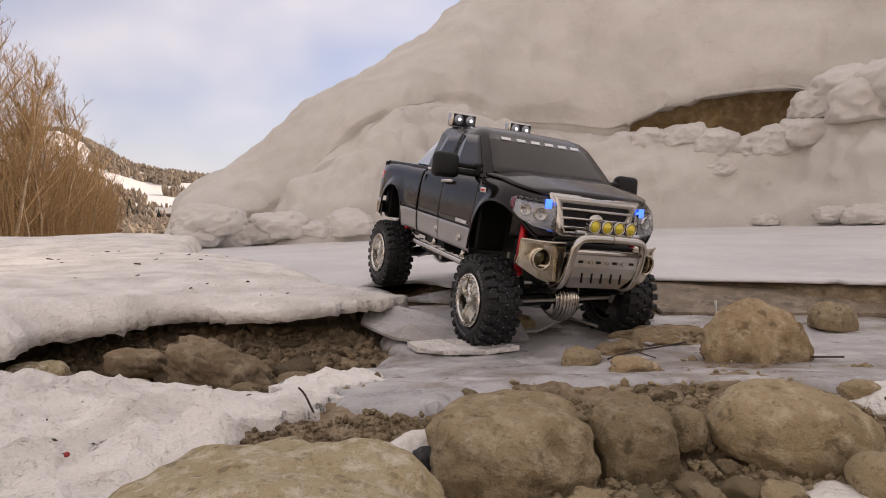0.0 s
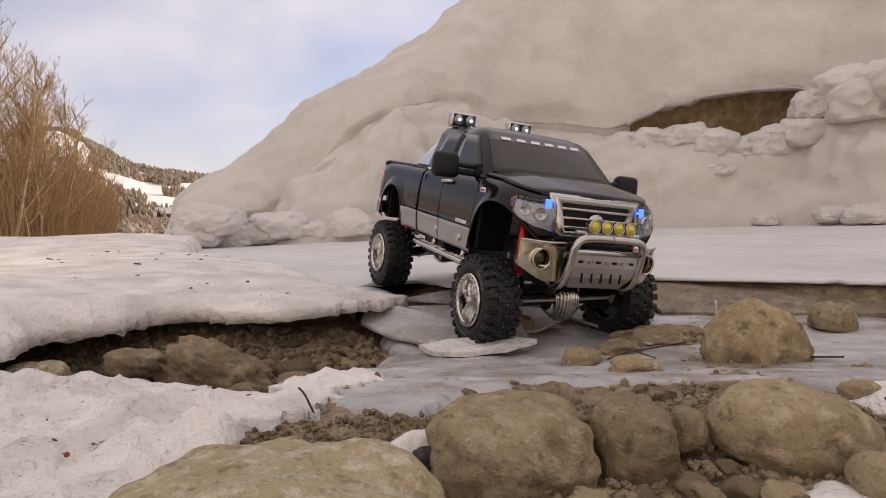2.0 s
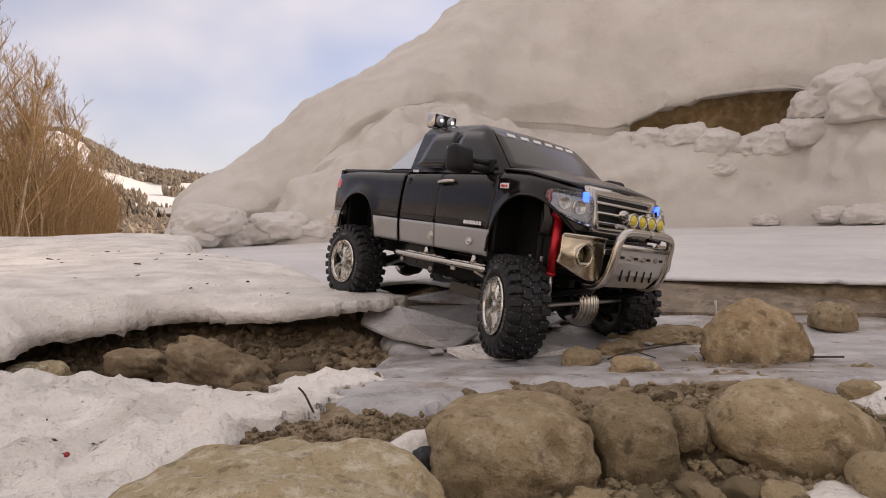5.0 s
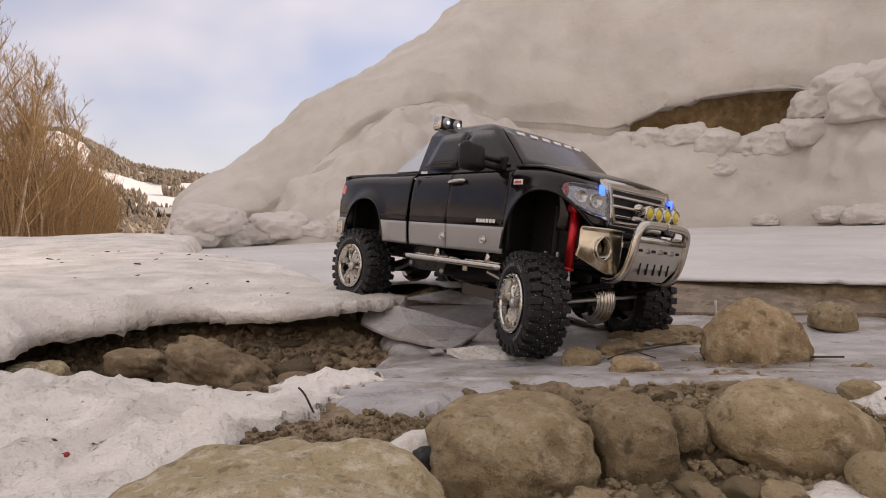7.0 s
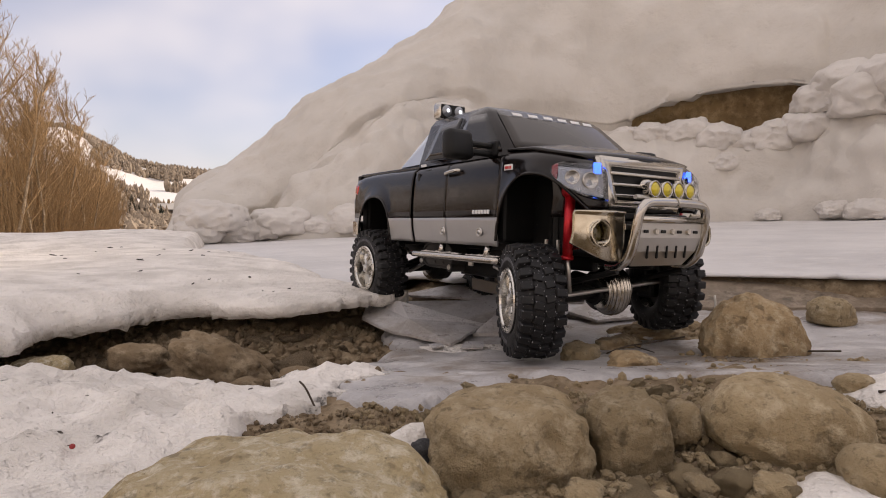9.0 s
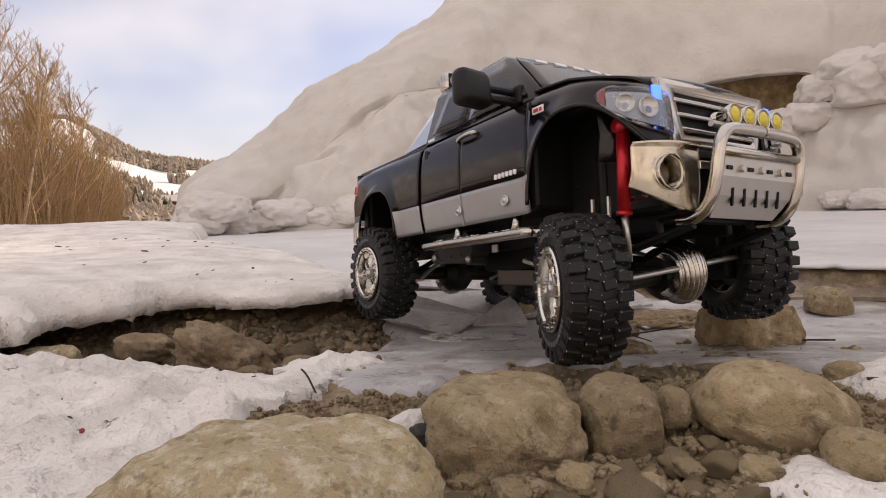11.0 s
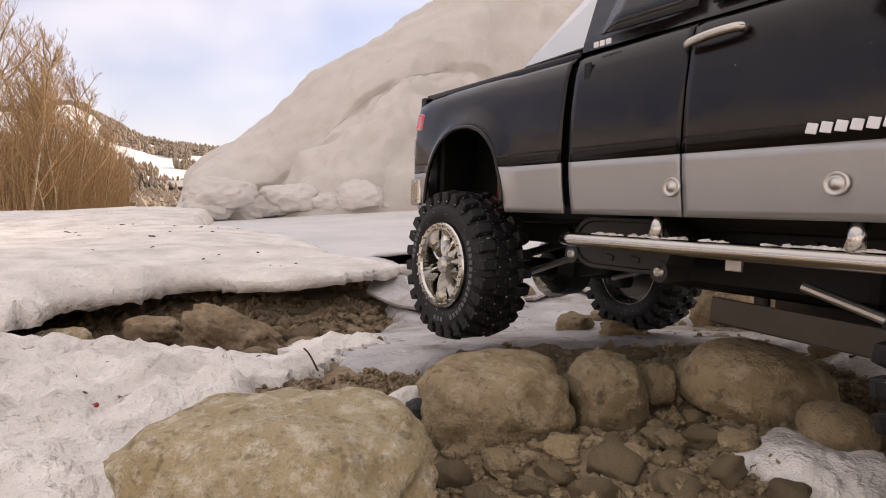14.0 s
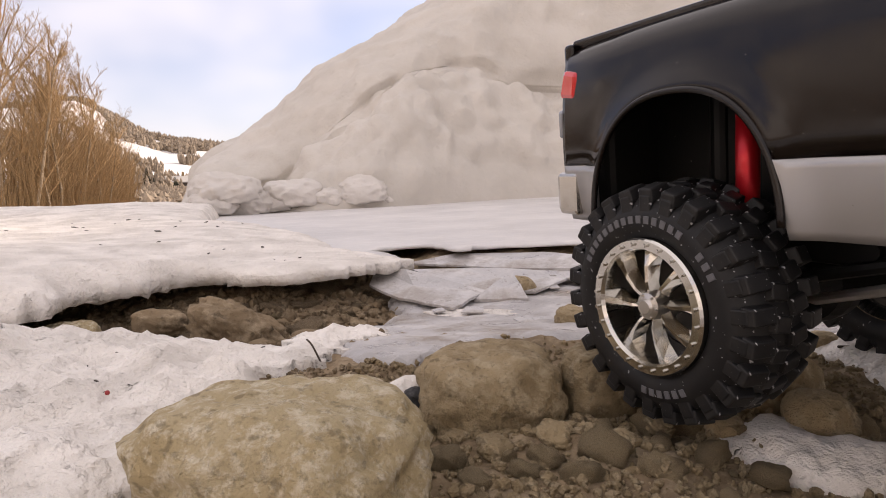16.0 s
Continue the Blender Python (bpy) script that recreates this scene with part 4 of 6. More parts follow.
        p = shell_point(0.90, 0.1885, side, 0.0016)
        n = shell_plan(0.90)[1]
        bm = bmesh.new()
        box(bm, (p.x - NOSE, p.y, p.z), (0.0018, 0.0080, 0.0100), 0.0008, (0, 0, math.degrees(math.atan2(side * n.y, n.x))))
        P("blue_diode", bm, BLUE_LED, "glowing blue diode", lamp)
        bm = lamp_patch(side, 0.0016, 0.84, 1.0, 0.0006)
        bm.transform(back)
        P("side_marker", thick(bm, 0.0006), DARKRED, "dark red side marker", lamp, True)
        bm = lamp_patch(side, 0.0034)
        bm.transform(back)
        cover = P("lens", thick(bm, 0.0006), CLEAR, "clear plastic lens", lamp, True)
        cover.visible_shadow = False
    # front bumper
    for side in (-1, 1):
        bm = bmesh.new()
        fy, fz, fr = 0.0715, 0.1320, 0.0112
        rows = []
        for v in np.linspace(0, 1, 25):
            row = []
            for u in np.linspace(0, 1, 29):
                y = 0.045 + 0.0475 * u
                lo = 0.1080 + 0.015 * max(0, (u - 0.30) / 0.70) ** 1.6
                z = lo + (0.1515 - lo) * v
                dy, dz = y - fy, z - fz
                d = math.hypot(dy, dz)
                if 1e-6 < d < fr * 1.25:
                    k = max(d, fr) / d
                    y, z = fy + dy * k, fz + dz * k
                x = 0.2530 - 0.015 * max(0, (u - 0.45) / 0.55) ** 1.9 - 0.014 * max(0, 0.40 - v) ** 1.5 + 0.0018 * (v > 0.93)
                row.append(Vector((x, side * y, z)))
            rows.append(row)
        ribbon(bm, rows)
        gone = [f for f in bm.faces if math.hypot(abs(f.calc_center_median().y) - fy, f.calc_center_median().z - fz) < fr * 0.97]
        bmesh.ops.delete(bm, geom=gone, context="FACES")
        bumper = P("bumper_corner", thick(bm, 0.002), BUMPER, "chrome bumper corner", truck, True)
        m = pose(0.2478, side * fy, fz, 0, 0, 90 + side * 10)
        bm = bmesh.new()
        lathe(bm, [(0.0118, -0.0022), (0.0112, -0.0030), (0.0102, -0.0018), (0.0094, 0.006), (0.0090, 0.010)], 32, m)
        P("fog_ring", bm, BUMPER, "", bumper, True)
        # yellow lens with the recess's shade put into its colour
        bm = bmesh.new()
        lathe(bm, [(0.0, 0.0040), (0.005, 0.0044), (0.0088, 0.0060), (0.0092, 0.009)], 24, m)
        P("fog_light", bm, mat("shaded_fog_lens", (0.05, 0.038, 0.006), 0.12, 0.2, 0.6, 0.6), "yellow fog lamp darkened for the shade in its recess", bumper, True)
    bm = bmesh.new()
    box(bm, (0.2420, 0, 0.1475), (0.010, 0.100, 0.0060), 0.0015)
    box(bm, (0.2440, 0, 0.1260), (0.010, 0.092, 0.034), 0.002)
    P("bumper_centre", bm, PLASTIC, "black bumper centre")
    bm = bmesh.new()
    box(bm, (0.2525, 0, 0.1380), (0.003, 0.090, 0.006), 0.0008)
    P("bumper_trim", bm, CHROME, "thin chrome strip")
    # bull bar
    bm = bmesh.new()
    for side in (-1, 1):
        tube(bm, [(0.2440, side * 0.0465, 0.1030), (0.2560, side * 0.0465, 0.1030), (0.2680, side * 0.0465, 0.1110), (0.2740, side * 0.0465, 0.1270), (0.2770, side * 0.0460, 0.1440), (0.2785, side * 0.0440, 0.1530), (0.2790, side * 0.0370, 0.1585), (0.2790, side * 0.0200, 0.1598), (0.2790, 0, 0.1600)], 0.0042, 14, 5)
    bar = P("bull_bar", bm, CHROME, "bent chrome bull bar", truck, True)
    bm = bmesh.new()
    rod(bm, (0.2770, -0.0465, 0.1450), (0.2770, 0.0465, 0.1450), 0.0032, 14)
    P("cross_bar", bm, CHROME, "", bar, True)
    bm = bmesh.new()
    ribbon(bm, [[Vector((0.2760, y, 0.1420)) for y in (-0.043, 0, 0.043)], [Vector((0.2755, y, 0.1290)) for y in (-0.043, 0, 0.043)], [Vector((0.2715, y, 0.1170)) for y in (-0.041, 0, 0.041)], [Vector((0.2610, y, 0.1035)) for y in (-0.036, 0, 0.036)]])
    skid = P("skid_plate", thick(bm, 0.0018), ALLOY, "brushed metal skid plate", bar)
    # black bars laid on the plate stand in for the shade in its openings
    for k in range(5):
        bm = bmesh.new()
        box(bm, (0.2712, -0.026 + 0.013 * k, 0.1165), (0.0016, 0.0022, 0.0125), 0.0004, (18, 18, 0))
        P("slot", bm, PLASTIC, "slanted black bar standing in for a shaded slot", skid)
    for y in (-0.022, 0.0, 0.022):
        bm = bmesh.new()
        rod(bm, (0.2745, y, 0.1345), (0.2785, y, 0.1345), 0.0026, 6)
        P("bolt", bm, CHROME, "", skid)
    for y in (-0.034, -0.011, 0.011, 0.034):
        bm = bmesh.new()
        box(bm, (0.2760, y, 0.1345), (0.0015, 0.0060, 0.0028), 0.0005)
        P("slot", bm, PLASTIC, "", skid)
    bm = bmesh.new()
    rod(bm, (0.2700, -0.042, 0.1640), (0.2700, 0.042, 0.1640), 0.0022, 10)
    for y in (-0.030, 0.030):
        rod(bm, (0.2770, y, 0.1590), (0.2700, y, 0.1640), 0.0016, 8)
    lampbar = P("lamp_bar", bm, ALLOY, "lamp bar with four yellow lamps")
    for k in range(4):
        y = -0.0215 + 0.0162 * k
        m = pose(0.2700, y, 0.1715, 0, 0, 90) @ Matrix.Diagonal((0.80, 0.9, 0.80, 1))
        bm = bmesh.new()
        lathe(bm, [(0.0, 0.0090), (0.0045, 0.0085), (0.0078, 0.0040), (0.0090, -0.0030), (0.0094, -0.0050), (0.0082, -0.0056), (0.0080, -0.0040)], 26, m)
        pod = P("spot_lamp", bm, CHROME, "chrome spot lamp", lampbar, True)
        bm = bmesh.new()
        lathe(bm, [(0.0, -0.0072), (0.0045, -0.0064), (0.0080, -0.0046), (0.0078, -0.0020)], 24, m)
        P("yellow_lens", bm, AMBER, "yellow lens", pod, True)
    for ob in (bar, lampbar, *bar.children_recursive, *lampbar.children_recursive):
        ob.data.transform(Matrix.Translation((-0.009, 0, 0)))
    for ob in set(truck.children_recursive) - made_before:
        ob.data.transform(Matrix.Translation((NOSE, 0, -0.003)))
    # roof lamps
    for side in (-1, 1):
        bm = bmesh.new()
        box(bm, (-0.0580, side * 0.0470, 0.2760), (0.0150, 0.0400, 0.0210), 0.0035)
        for y in (-0.012, 0.012):
            rod(bm, (-0.0580, side * 0.0470 + y, 0.2500), (-0.0580, side * 0.0470 + y, 0.2680), 0.0018, 8)
        roof = P("roof_lamp", bm, CHROME, "chrome twin roof lamp", truck, True)
        bm = bmesh.new()
        box(bm, (-0.0500, side * 0.0470, 0.2760), (0.0016, 0.0345, 0.0155), 0.0008)
        P("lamp_backing", bm, PLASTIC, "", roof)
        for y in (-0.009, 0.009):
            bm = bmesh.new()
            lathe(bm, [(0.0, -0.0026), (0.004, -0.0020), (0.0072, 0.0002), (0.0074, 0.002)], 22, pose(-0.0490, side * 0.0470 + y, 0.2760, 0, 0, 90))
            lens = P("roof_lens", bm, LENS, "clear lens", roof, True)
            bm = bmesh.new()
            bmesh.ops.create_icosphere(bm, subdivisions=2, radius=0.0026, matrix=pose(-0.0475, side * 0.0470 + y, 0.2760))
            P("white_diode", bm, WHITE_LED, "lit white diode", lens, True)
    # mirrors
    for side in (-1, 1):
        bm = bmesh.new()
        box(bm, (0.0950, side * 0.1350, 0.2120), (0.0170, 0.0330, 0.0290), 0.0055, (0, -6, side * -10), (0.9, 0.94))
        mirror = P("wing_mirror", bm, PLASTIC, "matt black wing mirror", truck, True)
        bm = bmesh.new()
        for z in (0.2060, 0.2140):
            rod(bm, (0.0980, side * 0.0920, z - 0.001), (0.0960, side * 0.1210, z), 0.0030, 10)
        box(bm, (0.0985, side * 0.0945, 0.2110), (0.0160, 0.0060, 0.0150), 0.002)
        P("mirror_arm", bm, PLASTIC, "", mirror)
        bm = bmesh.new()
        box(bm, (0.0868, side * 0.1350, 0.2120), (0.0012, 0.0260, 0.0220), 0.0006, (0, -6, side * -10))
        P("mirror_glass", bm, mat("mirror_glass", (0.8, 0.8, 0.8), 0.03, 1.0), "", mirror)
    # side steps
    for side in (-1, 1):
        bm = bmesh.new()
        for y, z in ((0.1020, 0.1000), (0.0930, 0.1000)):
            tube(bm, [(-0.0470, side * (y - 0.004), z), (-0.0430, side * y, z), (0.0300, side * y, z), (0.1000, side * y, z), (0.1120, side * y, z), (0.1160, side * (y - 0.004), z)], 0.0036, 12, 3)
        step = P("side_step", bm, CHROME, "twin chrome side step tubes", truck, True)
        for x in (0.008, 0.094):
            bm = bmesh.new()
            rod(bm, (x, side * 0.0975, 0.1010), (x, side * 0.0940, 0.1160), 0.0036, 12)
            P("step_bracket", bm, CHROME, "", step, True)
        bm = bmesh.new()
        frost = random.Random(31 + side)
        for k in range(260):
            x = -0.042 + 0.152 * frost.random()
            if math.sin(x * 190) + math.sin(x * 83 + 1) < -0.7:
                continue
            r = 0.0006 + 0.0012 * frost.random() ** 2
            bmesh.ops.create_icosphere(bm, subdivisions=1, radius=r, matrix=pose(x, side * (0.0972 + 0.0036 * frost.uniform(-1, 1)), 0.1034, frost.uniform(0, 90), 0, frost.uniform(0, 90)) @ Matrix.Diagonal((1.5, 1.1, 0.7, 1)))
        tagged(P("step_snow", bm, SNOW, "crumbs of snow", step), kind="stuff")
    # chassis
    for side in (-1, 1):
        bm = bmesh.new()
        box(bm, (-0.012, side * 0.0400, 0.1020), (0.400, 0.0070, 0.0180), 0.002)
        for x in (-0.105, -0.052, 0.055, 0.105):
            rod(bm, (x, side * 0.040, 0.101), (x, side * 0.0475, 0.101), 0.0040, 10)
        P("chassis_rail", bm, PLASTIC)
        # long round-ended side plate with a raised rim and two screw bosses
        bm = bmesh.new()
        outline = []
        for cx, a0 in ((-0.011, -90), (-0.051, 90)):
            outline += [(cx + 0.0150 * math.cos(math.radians(a0 + 15 * k)), 0.0980 + 0.0150 * math.sin(math.radians(a0 + 15 * k))) for k in range(13)]
        rings = []
        for y, grow in ((0.0580, 1.0), (0.0765, 1.0), (0.0785, 0.96), (0.0785, 0.84), (0.0770, 0.80)):
            rings.append([bm.verts.new((-0.031 + (x + 0.031) * (1 - (1 - grow) * 0.45), side * y, 0.0980 + (z - 0.0980) * grow)) for x, z in outline])
        for p, q in zip(rings, rings[1:]):
            for k in range(len(p)):
                bm.faces.new((p[k], p[(k + 1) % len(p)], q[(k + 1) % len(p)], q[k]))
        bm.faces.new(rings[0][::-1])
        bm.faces.new(rings[-1])
        for x, z in ((-0.0665, 0.0900), (-0.0030, 0.0855)):
            rod(bm, (x, side * 0.0600, z), (x, side * 0.0790, z), 0.0056, 18)
            box(bm, (x * 0.85 - 0.002, side * 0.0690, z + 0.002), (0.0120, 0.0140, 0.0070), 0.001)
        for x in (-0.038, -0.020):
            box(bm, (x, side * 0.0772, 0.0905), (0.0060, 0.0016, 0.0030), 0.0005, (0, 12, 0))
        bmesh.ops.recalc_face_normals(bm, faces=bm.faces)
        link = P("link_plate", bm, DULL_PLASTIC, "dusty dark grey round-ended side plate")
        for x, z in ((-0.0665, 0.0900), (-0.0030, 0.0855)):
            bm = bmesh.new()
            lathe(bm, [(0.0, 0.0016), (0.0022, 0.0014), (0.0032, 0.0004), (0.0032, -0.001)], 18, pose(x, side * 0.0790, z) @ Matrix.Diagonal((1, side, 1, 1)))
            box(bm, (x, side * 0.0806, z), (0.0034, 0.0006, 0.0008), 0.0001, (0, 35, 0))
            box(bm, (x, side * 0.0806, z), (0.0008, 0.0006, 0.0034), 0.0001, (0, 35, 0))
            bmesh.ops.recalc_face_normals(bm, faces=bm.faces)
            P("screw", bm, ALLOY, "bright cross-head screw", link)
    bm = bmesh.new()
    box(bm, (0.020, 0, 0.0900), (0.120, 0.072, 0.0330), 0.005)
    rod(bm, (-0.02, 0.0, 0.085), (-0.02, 0.0, 0.112), 0.030, 20)
    P("gearbox", bm, PLASTIC)
    bm = bmesh.new()
    box(bm, (0.0720, -0.026, 0.0600), (0.118, 0.062, 0.0030), 0.001, (0, 2, 0))
    for y in (-0.056, 0.004):
        box(bm, (0.0720, y, 0.0655), (0.118, 0.0022, 0.0130), 0.0006, (0, 2, 0))
    for x in (0.022, 0.122):
        rod(bm, (x, -0.026, 0.060), (x, -0.026, 0.092), 0.004, 10)
    # the brown base stands in for the ground reflected in the tray
    P("belly_tray", bm, speck_paint("reflected_brown_tray", (0.075, 0.060, 0.048), 0.40, 0.3, 0.0), "dusty dark belly tray with reflected brown in its colour")
    bm = bmesh.new()
    box(bm, (0.0350, -0.0745, 0.0930), (0.0080, 0.0020, 0.0070), 0.0005)
    P("chassis_tag", bm, ALLOY)
    # bumper struts
    bm = bmesh.new()
    for side in (-1, 1):
        rod(bm, (0.180, side * 0.040, 0.104), (0.212, side * 0.044, 0.106), 0.0035, 10)
    box(bm, (0.198, 0, 0.104), (0.012, 0.084, 0.008), 0.002)
    P("front_crossmember", bm, PLASTIC)
    # axles, in their own space at the axle's centre
    axles = {}
    for name, sx in (("front_axle", 1), ("rear_axle", -1)):
        bm = bmesh.new()
        rod(bm, (0, -0.078, 0), (0, 0.078, 0), 0.0078, 16)
        for side in (-1, 1):
            box(bm, (0, side * 0.070, 0), (0.022, 0.014, 0.030), 0.004)
            box(bm, (0.004 * sx, side * 0.058, 0.016), (0.016, 0.014, 0.014), 0.002)
        lathe(bm, [(0.0, -0.020), (0.012, -0.019), (0.0205, -0.010), (0.0215, 0.0), (0.0205, 0.010), (0.012, 0.019), (0.0, 0.020)], 24, pose(0, 0.004, 0))
        rod(bm, (0, 0.004, 0), (-sx * 0.040, 0.002, 0.008), 0.0090, 14)
        rod(bm, (-sx * 0.040, 0.002, 0.008), (-sx * 0.110, 0.0, 0.030), 0.0038, 10)
        ax = P(name, bm, PLASTIC)
        bm = bmesh.new()
        prof = [(0.0, -0.0165)]
        for k in range(8):
            y = -0.0150 + 0.030 * k / 7
            r = 0.0225 * math.sqrt(max(0.1, 1 - (y / 0.0215) ** 2))
            prof += [(r * 0.86, y - 0.0019), (r, y - 0.0012), (r, y + 0.0006), (r * 0.86, y + 0.0013)]
        prof.append((0.0, 0.0165))
        lathe(bm, prof, 32, pose(sx * 0.0090, 0.004, 0) @ Matrix.Diagonal((0.85, 1, 1.12, 1)))
        P("differential_cover", bm, CHROME, "ribbed chrome differential cover", ax, True)
        for side in (-1, 1):
            bm = bmesh.new()
            rod(bm, (-sx * 0.010, side * 0.050, -0.006), (-sx * 0.100, side * 0.058, 0.022), 0.0024, 10)
            P("link_rod", bm, ALLOY, "", ax)
        if sx > 0:
            bm = bmesh.new()
            rod(bm, (0.020, -0.068, 0.004), (0.020, 0.068, 0.004), 0.0022, 10)
            P("steering_rod", bm, ALLOY, "", ax)
        axles[name] = ax
        for side in (-1, 1):
            bx, tx = (0.180, 0.1890) if sx > 0 else (-0.138, -0.134)
            sy = 0.0 if sx > 0 else 0.004
            bm = bmesh.new()
            rod(bm, (tx, side * (0.076 + sy), 0.164), ((tx * 2 + bx) / 3, side * (0.075 + sy), 0.108), 0.0047, 18)
            rod(bm, ((tx * 2 + bx) / 3, side * (0.075 + sy), 0.108), ((tx * 2 + bx) / 3 + (bx - tx) * 0.03, side * (0.0748 + sy), 0.105), 0.0055, 18)
            rod(bm, (tx, side * (0.0715 + sy), 0.166), (tx, side * (0.0815 + sy), 0.166), 0.0056, 16)
            shock = P("shock_absorber", bm, RED, "red anodised shock absorber", truck, True)
            bm = bmesh.new()
            rod(bm, ((tx * 2 + bx) / 3, side * (0.075 + sy), 0.108), (bx, side * 0.066, 0.074), 0.0026, 12)
            P("shock_shaft", bm, ALLOY, "bright metal shaft", shock, True)
            bm = bmesh.new()
            for x in np.linspace(-0.06, 0.06, 2):
                rod(bm, (0.158 * sx + x, side * 0.046, 0.096), (0.158 * sx, side * 0.050, 0.080), 0.0030, 8)
            rod(bm, (0.158 * sx - 0.008, side * 0.055, 0.100), (0.158 * sx - 0.008, side * 0.055, 0.170), 0.0048, 12)
            P("spring_hanger", bm, PLASTIC)
            bm = bmesh.new()
            for x in (-0.012, 0.004):
                rod(bm, (0.158 * sx + x, side * 0.064, 0.092), (0.158 * sx + x, side * 0.064, 0.122), 0.0018, 8)
            P("u_bolt", bm, ALLOY)
    # wheels
    tyre, rim, hub, disc, marks, blocks = wheel_meshes()
    # the disc is added; its grey stands in for light between the spokes
    d_t, d_r, d_h, d_d = data_of("tyre", tyre, RUBBER, True), data_of("rim", rim, RIM), data_of("hub", hub, ALLOY), data_of("brake_disc", disc, mat("grey_disc", (0.10, 0.095, 0.09), 0.35, 0.6))
    small = {}
    for nm, size, taper, m in (("shoulder", (0.0090, 0.0125, 0.0062), (0.82, 0.86), RUBBER), ("centre", (0.0085, 0.0105, 0.0052), (0.82, 0.86), RUBBER), ("side", (0.0072, 0.0030, 0.0085), (0.9, 0.9), RUBBER), ("mark", (0.0030, 0.0008, 0.0036), (1, 1), GREY_MARK)):
        bm = bmesh.new()
        box(bm, (0, 0, 0), size, 0.0008 if nm != "mark" else 0.0002, (0, 0, 0), taper)
        small[nm] = data_of("tread_block" if nm != "mark" else "sidewall_mark", bm, m)
    wheels = {}
    for key in ("fr", "fl", "rr", "rl"):
        w = new("wheel", d_t)
        tagged(w, "black mud tyre with deep tread blocks")
        w.parent = truck
        w.scale = (0.907, 0.95, 0.907)
        turn = pose(0, 0, 0, 0, 0, 0 if key[1] == "r" else 180)
        small_rim = Matrix.Diagonal((0.955, 1, 0.955, 1))
        for nm, dd, lab in (("rim", d_r, "chrome spoked rim with bolted ring"), ("hub", d_h, "metal hub"), ("brake_disc", d_d, "grey disc closing the rim, toned for light between spokes")):
            o = new(nm, dd)
            o.parent = w
            o.matrix_basis = turn @ small_rim
            tagged(o, lab)
        for nm, m in blocks:
            o = new("tread_block", small[nm])
            o.parent = w
            o.matrix_basis = m
        for m in marks:
            o = new("sidewall_mark", small["mark"])
            o.parent = w
            o.matrix_basis = turn @ m
        wheels[key] = w
    return truck, axles, wheels


truck, axles, wheels = build_truck()


# ---- stones on the shore ----
ROUND = "rounded tan river stone, dusty and worn"
rock("boulder", (0.031, 0.300, 0.0345), (0.084, 0.070, 0.058), (4, 3, 12), 1.3, STONE, ROUND + ", broad and flat-sided", detail=5, power=3.0, rough=0.14)
rock("boulder", (0.0960, 0.306, 0.036), (0.041, 0.044, 0.050), (0, -4, 20), 2.9, STONE, ROUND + ", upright between larger ones", detail=5, power=2.8, rough=0.14)
rock("boulder", (0.1830, 0.310, 0.0385), (0.084, 0.060, 0.054), (0, 13, -8), 4.2, STONE, ROUND + ", long and egg-shaped", detail=5, power=2.2, rough=0.08)
rock("boulder", (-0.0640, 0.206, 0.0400), (0.120, 0.096, 0.074), (0, 2, -8), 7.7, STONE_PALE, "pale speckled granite boulder half sunk in snow", detail=5, power=2.8)
rock("stone", (0.1285, 0.315, 0.040), (0.017, 0.020, 0.026), (0, 5, 10), 5.5, STONE, ROUND + ", small, wedged between boulders", detail=4)
rock("stone", (0.1965, 0.258, 0.0330), (0.035, 0.034, 0.029), (0, 8, 30), 6.1, STONE, ROUND + ", dark and smooth", detail=4, power=2.2)
rock("stone", (0.277, 0.392, 0.034), (0.025, 0.022, 0.016), (0, 0, 0), 8.3, STONE, ROUND + ", lying on snow", detail=4)
rock("stone", (0.500, 0.760, 0.012), (0.054, 0.048, 0.046), (0, 12, 20), 9.4, STONE, ROUND + ", beside the dark ice edge", detail=4)
rock("stone", (0.137, 0.590, 0.010), (0.037, 0.034, 0.026), (0, 0, 40), 10.2, STONE, ROUND + ", frozen into the ice", detail=4, rough=0.26, power=3.4)
rock("stone", (0.168, 0.528, 0.019), (0.042, 0.028, 0.016), (0, 0, 10), 11.8, CLAY, ROUND + ", low, frozen into the ice", detail=4, rough=0.30, power=3.4)
rock("stone", (0.190, 0.655, 0.006), (0.050, 0.034, 0.018), (0, 0, 24), 22.8, CLAY, "flat clay flake frozen into the shore ice", detail=4, rough=0.30, power=3.6)
rock("stone", (0.268, 0.725, 0.0), (0.115, 0.070, 0.030), (0, 0, 8), 12.6, CLAY, "flat lump of clay and gravel frozen in ice", detail=5, rough=0.3)
rock("stone", (0.098, 0.800, 0.006), (0.050, 0.045, 0.040), (0, 10, 30), 13.9, STONE, ROUND + ", behind a broken ice shard", detail=3)
rock("stone", (-0.440, 0.628, 0.002), (0.062, 0.050, 0.034), (0, 0, 10), 14.2, STONE_PALE, "pale tan stone in the bare river bed", detail=4)
rock("boulder", (-0.240, 0.620, 0.000), (0.105, 0.074, 0.060), (0, 27, 14), 15.1, DIRT, "dark earthy boulder in the bare river bed", detail=5, rough=0.24, lumps=3.0)
rock("stone", (-0.160, 0.612, -0.008), (0.036, 0.034, 0.022), (0, 0, 50), 16.3, DIRT, "dark earthy stone in the bare river bed", detail=4)
rock("stone", (-0.200, 0.575, -0.006), (0.030, 0.026, 0.018), (0, 0, 0), 17.3, DIRT, "dark earthy stone in the bare river bed", detail=4)
rock("stone", (-0.318, 0.585, -0.004), (0.044, 0.034, 0.022), (0, 0, 70), 18.3, DIRT, "dark earthy stone in the bare river bed", detail=4)
